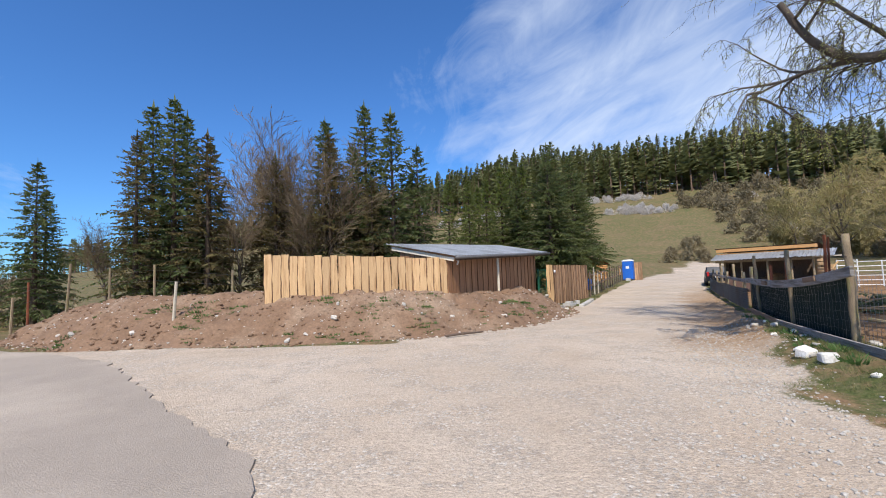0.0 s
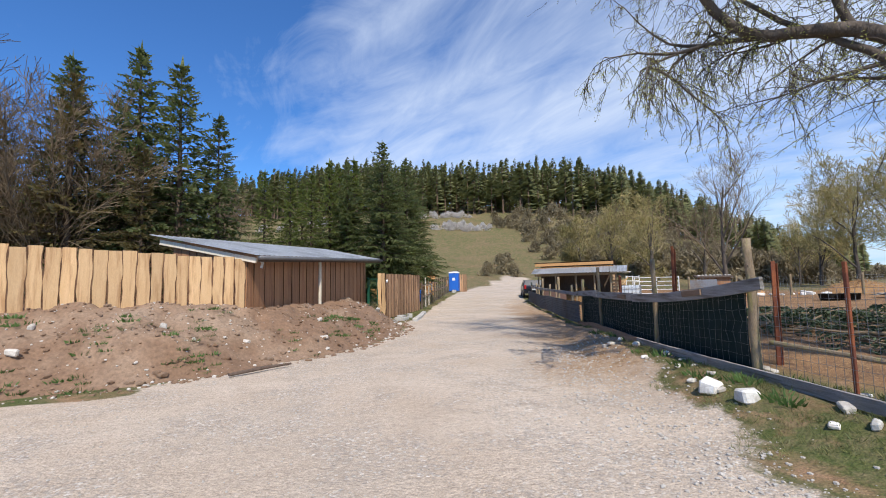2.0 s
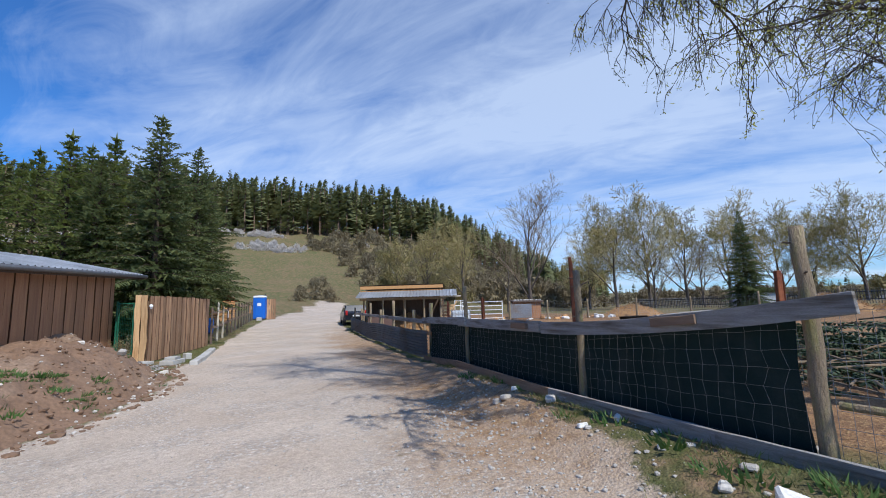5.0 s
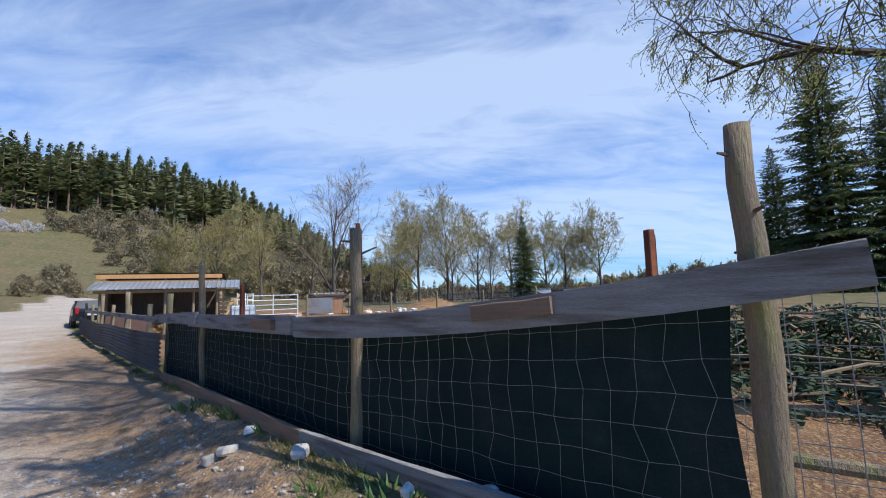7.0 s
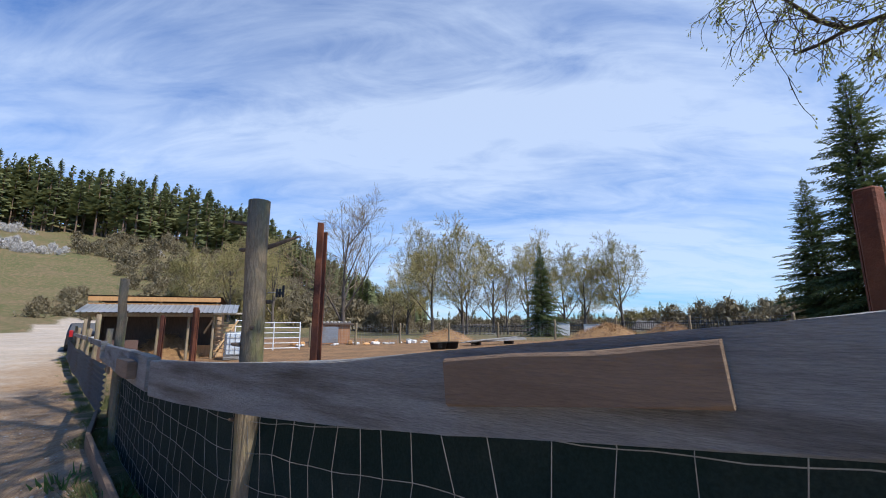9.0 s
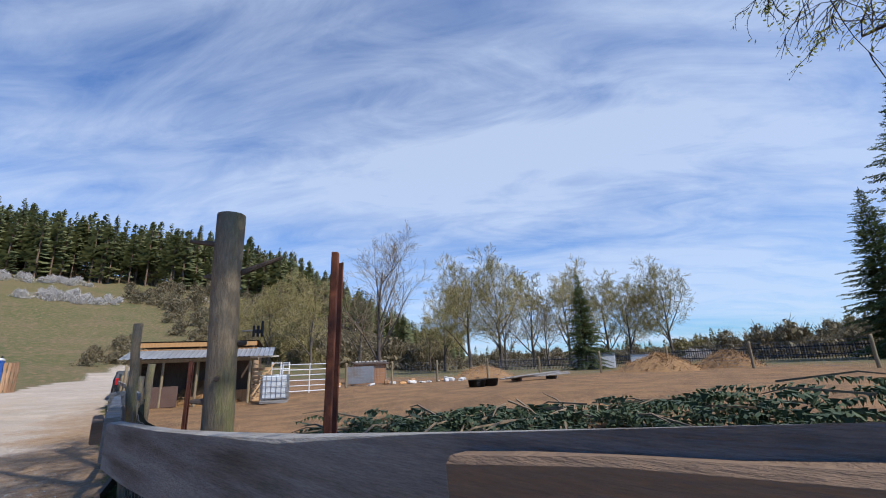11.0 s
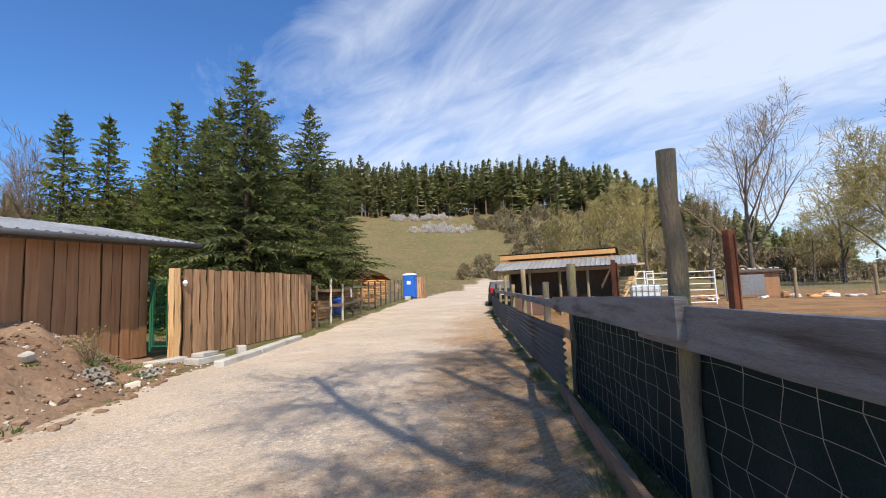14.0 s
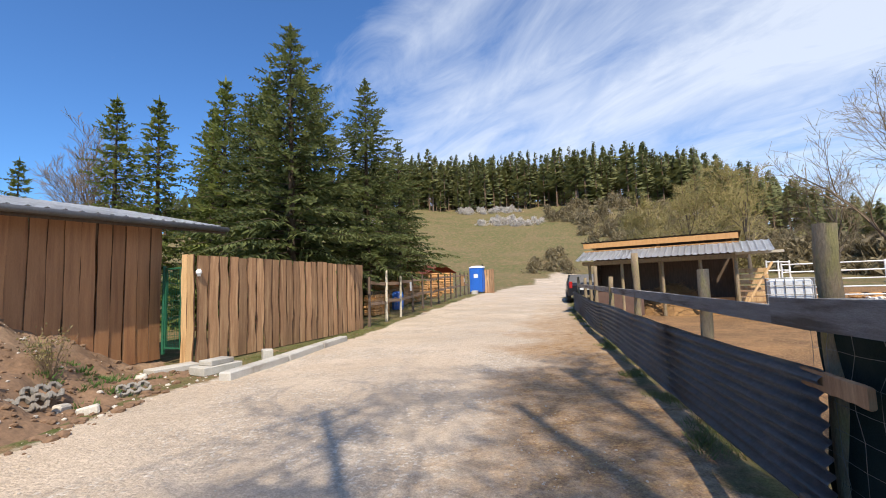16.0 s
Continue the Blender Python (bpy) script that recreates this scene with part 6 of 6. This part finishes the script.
    limb([(8.6, 4.6, 2.8), (9.0, 4.9, 4.4), (9.6, 5.6, 7.0), (9.6, 6.8, 10.0), (9.2, 8.4, 12.6)], 0.16, 0.07, 30, 22, 0.08, (0.8, 1.7))
    limb([(8.2, 6.0, 6.4), (7.2, 7.0, 7.6), (6.2, 8.4, 9.0), (5.6, 9.8, 10.4)], 0.11, 0.05, 26, 16, 0.08, (0.8, 1.6))
    limb([(8.0, 7.0, 8.6), (8.6, 8.4, 10.0), (9.0, 10.2, 11.6)], 0.10, 0.05, 24, 16, 0.08, (0.8, 1.6))
    limb([(8.5, 4.5, 2.4), (9.5, 4.7, 3.6), (10.2, 5.4, 4.2), (10.8, 6.2, 4.3)], 0.08, 0.012, 12, 5, 0.2)
    return t, s, b


bare_thing("willow_tree", "old willow with drooping budding twigs over the lane", old_willow(), M_TRUNK, M_TWIG_DARK, L_BUD)

# ---- brush heap in the paddock ----
r = random.Random(31)
br, sticks = Soup(), Soup()
for k in range(950):
    az = r.uniform(33, 165)
    d0 = r.gauss(7.0 - 1.2 * (az > 95), 1.1)
    if d0 < 3.0:
        continue
    x, y = spot(5.7, 8.2, az, d0)
    if x - np.interp(y, FENCE_Y, FENCE_X) < 2.4:
        continue
    hump = 0.55 * math.exp(-((d0 - 6.6) / 1.5) ** 2) * (0.75 + 0.6 * sstep(70, 115, az))
    z = ground_z(x, y) + hump * r.uniform(0.2, 1.05) + 0.05
    a = r.uniform(0, 6.28)
    d = Vector((math.cos(a), math.sin(a), r.uniform(-0.12, 0.2)))
    L = r.uniform(0.5, 1.2)
    frond(br, Vector((x, y, z)), d, L, r, 0.16, 0.5, 1.7)
    q = Vector((x, y, z))
    if k % 4 == 0:
        sticks.rod([q - d * 0.35, q + d * L * 0.5, q + d * L * 0.9 - Vector((0, 0, 0.1))], [0.018, 0.014, 0.006], 4)
for k in range(130):
    az, d0 = r.uniform(35, 130), r.uniform(4.2, 7.4)
    x, y = spot(5.7, 8.2, az, d0)
    if x - np.interp(y, FENCE_Y, FENCE_X) < 2.7:
        continue
    a, L = r.uniform(0, 6.28), r.uniform(0.5, 2.2)
    z = ground_z(x, y) + r.uniform(0.02, 0.25)
    d = Vector((math.cos(a), math.sin(a), r.uniform(-0.05, 0.12)))
    q = Vector((x, y, z))
    sticks.rod([q, q + d * L * 0.5 + Vector((0, 0, r.uniform(-.05, .08))), q + d * L], [0.022, 0.016, 0.008], 5)
tagged(raw("brush_heap", br.v, br.f, L_CUT), "heap of cut dark green spruce branches", "brush heap", kind="stuff")
tagged(raw("cut_sticks", sticks.v, sticks.f, M_TWIG), "bare brown sticks among the cut branches", "sticks", kind="stuff")


# ---- stones, weeds and grass ----
def stone_soup(seed):
    rr = random.Random(seed)
    s = Soup()
    bm = bmesh.new()
    bmesh.ops.create_icosphere(bm, subdivisions=1, radius=0.5)
    for v in bm.verts:
        v.co = Vector((v.co.x * rr.uniform(0.8, 1.3), v.co.y * rr.uniform(0.6, 1.1), v.co.z * rr.uniform(0.45, 0.8)))
    s.v = [tuple(v.co) for v in bm.verts]
    s.f = [tuple(v.index for v in f.verts) for f in bm.faces]
    bm.free()
    return s


stones = [stone_soup(k) for k in range(6)]
r = random.Random(12)
sp = []
while len(sp) < 9500:
    x, y = r.uniform(-6, 9), r.uniform(-0.5, 20)
    rd = road_mask(x, y)
    if rd < 0.15 or bank_depth(x, y) > 0.2:
        continue
    dens_ = 0.25 + 0.75 * sstep(0.05, 0.4, vnoise(x, y, 0.5, 2.2) + 0.3 * sstep(2.8, 0.6, abs(x - (2.6 + 0.28 * y))))
    if r.random() > dens_:
        continue
    s_ = 0.008 + 0.022 * r.random() ** 3.0
    sp.append((x, y, ground_z(x, y) + 0.15 * s_, s_, s_))
k = 0
while k < 3000:
    y = r.uniform(0.8, 12)
    x = interp(y, (1.5, 5.4, 8.9, 12), (2.9, 3.6, 5.0, 6.4)) + r.gauss(0, 0.55)
    if x - interp(y, FENCE_Y, FENCE_X) > -0.35:
        continue
    k += 1
    s_ = 0.012 + 0.045 * r.random() ** 2.6
    sp.append((x, y, ground_z(x, y) + 0.15 * s_, s_, s_))
scatter("loose_gravel", "loose pale gravel on the lane", "gravel", stones, sp, M_STONE)
sp = []
while len(sp) < 5200:
    x, y = r.uniform(-17, 4.6), r.uniform(10.2, 22.4)
    d = bank_depth(x, y)
    if not -0.35 < d < 2.4:
        continue
    s_ = 0.015 + 0.05 * r.random() ** 3.2 * (1.6 if d < 0.4 else 1.0)
    sp.append((x, y, surface(x, y) + 0.1 * s_, s_, s_))
scatter("bank_stones", "pale stones in the earth bank", "stones", stones, sp[:1900], M_STONE)
scatter("bank_clods", "brown clods of earth on the bank", "clods", stones, [(x, y, z, s * 2.2, s * 2.0) for x, y, z, s, _ in sp[1900:]], M_EARTH)
for k in range(34):
    while True:
        x, y = r.uniform(-14, 4.4), r.uniform(10.2, 22.3)
        d = bank_depth(x, y)
        if -0.4 < d < 1.9:
            break
    s_ = r.uniform(0.06, 0.17)
    o = part("stone", box(bmesh.new(), s_ * r.uniform(0.8, 1.5), s_ * r.uniform(0.6, 1), s_ * r.uniform(0.4, 0.8), Matrix(), s_ * 0.14, s_ * 0.12), M_STONE)
    o.matrix_basis = pose(x, y, surface(x, y) - 0.02, r.uniform(-25, 25), r.uniform(-25, 25), r.uniform(0, 360))
    tagged(o, "pale angular stone lying on the earth bank", "stone", "large stones on the bank")
for k in range(40):
    f = r.random()
    y = 4.6 + 6 * f
    x = interp(y, FENCE_Y, FENCE_X) + r.uniform(-0.75, 0.5)
    s_ = r.uniform(0.04, 0.12)
    o = part("stone", box(bmesh.new(), s_ * r.uniform(0.8, 1.5), s_ * r.uniform(0.6, 1), s_ * r.uniform(0.4, 0.8), Matrix(), s_ * 0.15, s_ * 0.12), M_WHITESTONE if k % 3 == 0 else M_STONE)
    o.matrix_basis = pose(x, y, ground_z(x, y) - 0.01, r.uniform(-15, 15), r.uniform(-15, 15), r.uniform(0, 360))
    tagged(o, "pale stone at the foot of the paddock fence", "stone", "stones along the paddock fence")


def tuft(seed, n, h, w, broad):
    rr = random.Random(seed)
    s = Soup()
    for _ in range(n):
        a, q = rr.uniform(0, 6.28), rr.random() ** 0.5
        c = Vector((math.cos(a) * q * w, math.sin(a) * q * w, 0))
        d = Vector((math.cos(a) * 0.6 + rr.uniform(-.5, .5), math.sin(a) * 0.6 + rr.uniform(-.5, .5), 1.0)).normalized()
        L = h * rr.uniform(0.5, 1.1)
        o = d.orthogonal().normalized() * broad
        if broad > 0.01:
            s.quad(c, c + d * L * 0.5 + o, c + d * L, c + d * L * 0.5 - o)
        else:
            s.tri(c - o, c + o, c + d * L)
    return s


sp = []
while len(sp) < 5200:
    y = r.uniform(1.5, 30) if r.random() < 0.75 else r.uniform(22, 48)
    if r.random() < 0.72:
        x = interp(y, FENCE_Y, FENCE_X) + r.uniform(-2.0 if y < 9 else -0.55, 0.25)
    else:
        x = float(base_left(y)) - r.uniform(-0.15, 0.75) if y > 22 else interp(y, FENCE_Y, FENCE_X) + r.uniform(-0.5, 0.3)
    if vnoise(x, y, 0.9, 6) < -0.12 or road_mask(x, y) > 0.6:
        continue
    s_ = r.uniform(0.6, 1.2)
    sp.append((x, y, ground_z(x, y) - 0.005, s_, s_))
scatter("grass", "short patchy spring grass on the verges", "grass", [tuft(k, 9, 0.085, 0.07, 0.004) for k in range(4)], sp, L_GRASS)
sp = []
for k in range(260):
    for _ in range(60):
        x, y = r.uniform(-12, 4), r.uniform(10.2, 22)
        d = bank_depth(x, y)
        if -0.1 < d < 1.6 and vnoise(x, y, 0.8, 11) > 0.1:
            s_ = r.uniform(0.6, 1.6)
            sp.append((x, y, surface(x, y) - 0.01, s_, s_))
            break
for k in range(40):
    y = r.uniform(4.5, 12)
    x = interp(y, FENCE_Y, FENCE_X) + r.uniform(-0.6, 0.4)
    s_ = r.uniform(0.7, 1.8)
    sp.append((x, y, ground_z(x, y) - 0.01, s_, s_))
scatter("weeds", "low green weeds on the bank and along the fence", "weeds", [tuft(20 + k, 34, 0.075, 0.11, 0.009) for k in range(4)], sp, L_WEED)

# shrub on the bank, a fallen branch, stakes at the far end of the bank
sb = thing("shrub", "thin brown shrub with reddish young leaves on the bank", "shrub", 2.95, 20.2, surface(2.95, 20.2) - 0.03)
t_, s_, b_ = Soup(), Soup(), Soup()
for k in range(26):
    a, q = r.uniform(0, 6.28), r.uniform(0.15, 0.5)
    d = Vector((math.cos(a) * q, math.sin(a) * q, 1)).normalized()
    L = r.uniform(0.45, 0.78)
    s_.rod([Vector((0, 0, 0)), d * L * 0.5, d * L + Vector((math.cos(a), math.sin(a), 0)) * 0.06], [0.007, 0.005, 0.003], 3)
    for _ in range(16):
        c = d * L * r.uniform(0.55, 1.05) + Vector((r.uniform(-1, 1), r.uniform(-1, 1), r.uniform(-1, 1))) * 0.05
        e = [Vector((r.uniform(-1, 1), r.uniform(-1, 1), r.uniform(-1, 1))) * 0.022 for _ in range(3)]
        b_.tri(c + e[0], c + e[1], c + e[2])
raw("branching", s_.v, s_.f, M_TWIG, sb)
raw("young_leaves", b_.v, b_.f, L_SCRUB_OCHRE, sb)
tagged(part("fallen_branch", tube(bmesh.new(), [(-0.9, 11.2, 0.05), (-0.4, 11.55, 0.07), (0.1, 11.9, 0.06)], [0.03, 0.035, 0.02], 7), M_DARKWOOD), "dry brown branch lying at the foot of the bank", "branch")
lf = thing("stake_fence", "old wire fence on thin wooden stakes beyond the bank", "fence")
for k, (az, d, h, lean) in enumerate(((-58, 24, 1.7, 0), (-56.3, 22.5, 1.8, -0.1), (-55.3, 21.5, 1.8, 0), (-53.5, 22.5, 1.5, 0), (-51.5, 21, 1.5, 0.1), (-50.3, 21.5, 1.9, 0), (-47.5, 20, 1.7, 0.2), (-38.2, 14.3, 1.1, 0.12), (-44, 20.5, 1.3, 0), (-32, 18, 1.4, 0), (-27, 18, 1.3, 0), (-40, 19, 1.4, 0))):
    x, y = spot(0, 0, az, d)
    z = surface(x, y)
    part("stake", tube(bmesh.new(), [(x, y, z - 0.1), (x + lean * 0.7, y, z + h)], [0.045, 0.04], 7), M_RUST if k == 5 else (M_PALEPOST if k in (1, 2, 7) else M_POST), lf)
bm = bmesh.new()
for h in (0.4, 0.8, 1.2):
    for (a0, d0), (a1, d1) in zip(((-58, 24), (-53.5, 22.5), (-47.5, 20), (-40, 19), (-32, 18)), ((-53.5, 22.5), (-47.5, 20), (-40, 19), (-32, 18), (-27, 18))):
        p, q = spot(0, 0, a0, d0), spot(0, 0, a1, d1)
        tube(bm, [(*p, surface(*p) + h), (*q, surface(*q) + h)], [0.004, 0.004], 3, False)
part("wire", bm, M_WIRE, lf)

# ---- clutter behind the rail fence ----
r = random.Random(91)
for k, (x, y, w, h) in enumerate(((8.2, 33.2, 1.8, 0.9), (9.4, 38.0, 2.2, 1.0), (12.6, 45.2, 2.0, 0.8))):
    ws = thing("firewood_stack", "stack of orange split firewood behind the rail fence", "firewood", x - 0.9, y, ground_z(x - 0.9, y), 67, "firewood stacks")
    for i in range(int(w / 0.16)):
        for j in range(int(h / 0.15)):
            part("log", tube(bmesh.new(), [(i * 0.16 - w / 2 + 0.08 * (j % 2), -0.25, 0.08 + j * 0.145), (i * 0.16 - w / 2 + 0.08 * (j % 2), 0.25, 0.08 + j * 0.145)], [0.075, 0.078], 7), M_ORANGEWOOD, ws)
sg = thing("sign_board", "orange notice board on the rail fence", "sign", 13.55, 44.95, ground_z(13.55, 44.95) + 0.7, 67)
part("board", box(bmesh.new(), 1.2, 0.03, 0.7, pose(0, -0.1, 0), 0.006), M_ORANGEWOOD, sg)
part("notice", box(bmesh.new(), 0.22, 0.01, 0.3, pose(0.5, -0.125, 0.3), 0.002), M_WHITE, sg, "white paper notice")
sg = thing("sign_board", "small white sign nailed to a fence post", "sign", 8.68, 32.9, ground_z(8.68, 32.9) + 1.0, 67)
part("board", box(bmesh.new(), 0.22, 0.015, 0.4, pose(0, -0.08, 0), 0.003), M_WHITE, sg)
bl = thing("barrel", "blue plastic barrel behind the rail fence", "barrel", 8.3, 35.3, ground_z(8.3, 35.3))
part("barrel_body", tube(bmesh.new(), [(0, 0, 0), (0, 0, 0.1), (0, 0, 0.45), (0, 0, 0.8), (0, 0, 0.9)], [0.26, 0.29, 0.3, 0.29, 0.25], 18), M_BLUE, bl, smooth=True)
part("lid", tube(bmesh.new(), [(0, 0, 0.9), (0, 0, 0.94)], [0.24, 0.24], 18), M_BLACK, bl)
bk = tagged(part("concrete_block", box(bmesh.new(), 0.7, 0.4, 0.3, Matrix(), 0.02, 0.02), M_CONC), "grey concrete block beside the lane near the toilet", "concrete block")
bk.matrix_basis = pose(14.95, 46.6, ground_z(14.95, 46.6) - 0.02, 0, 0, 65)
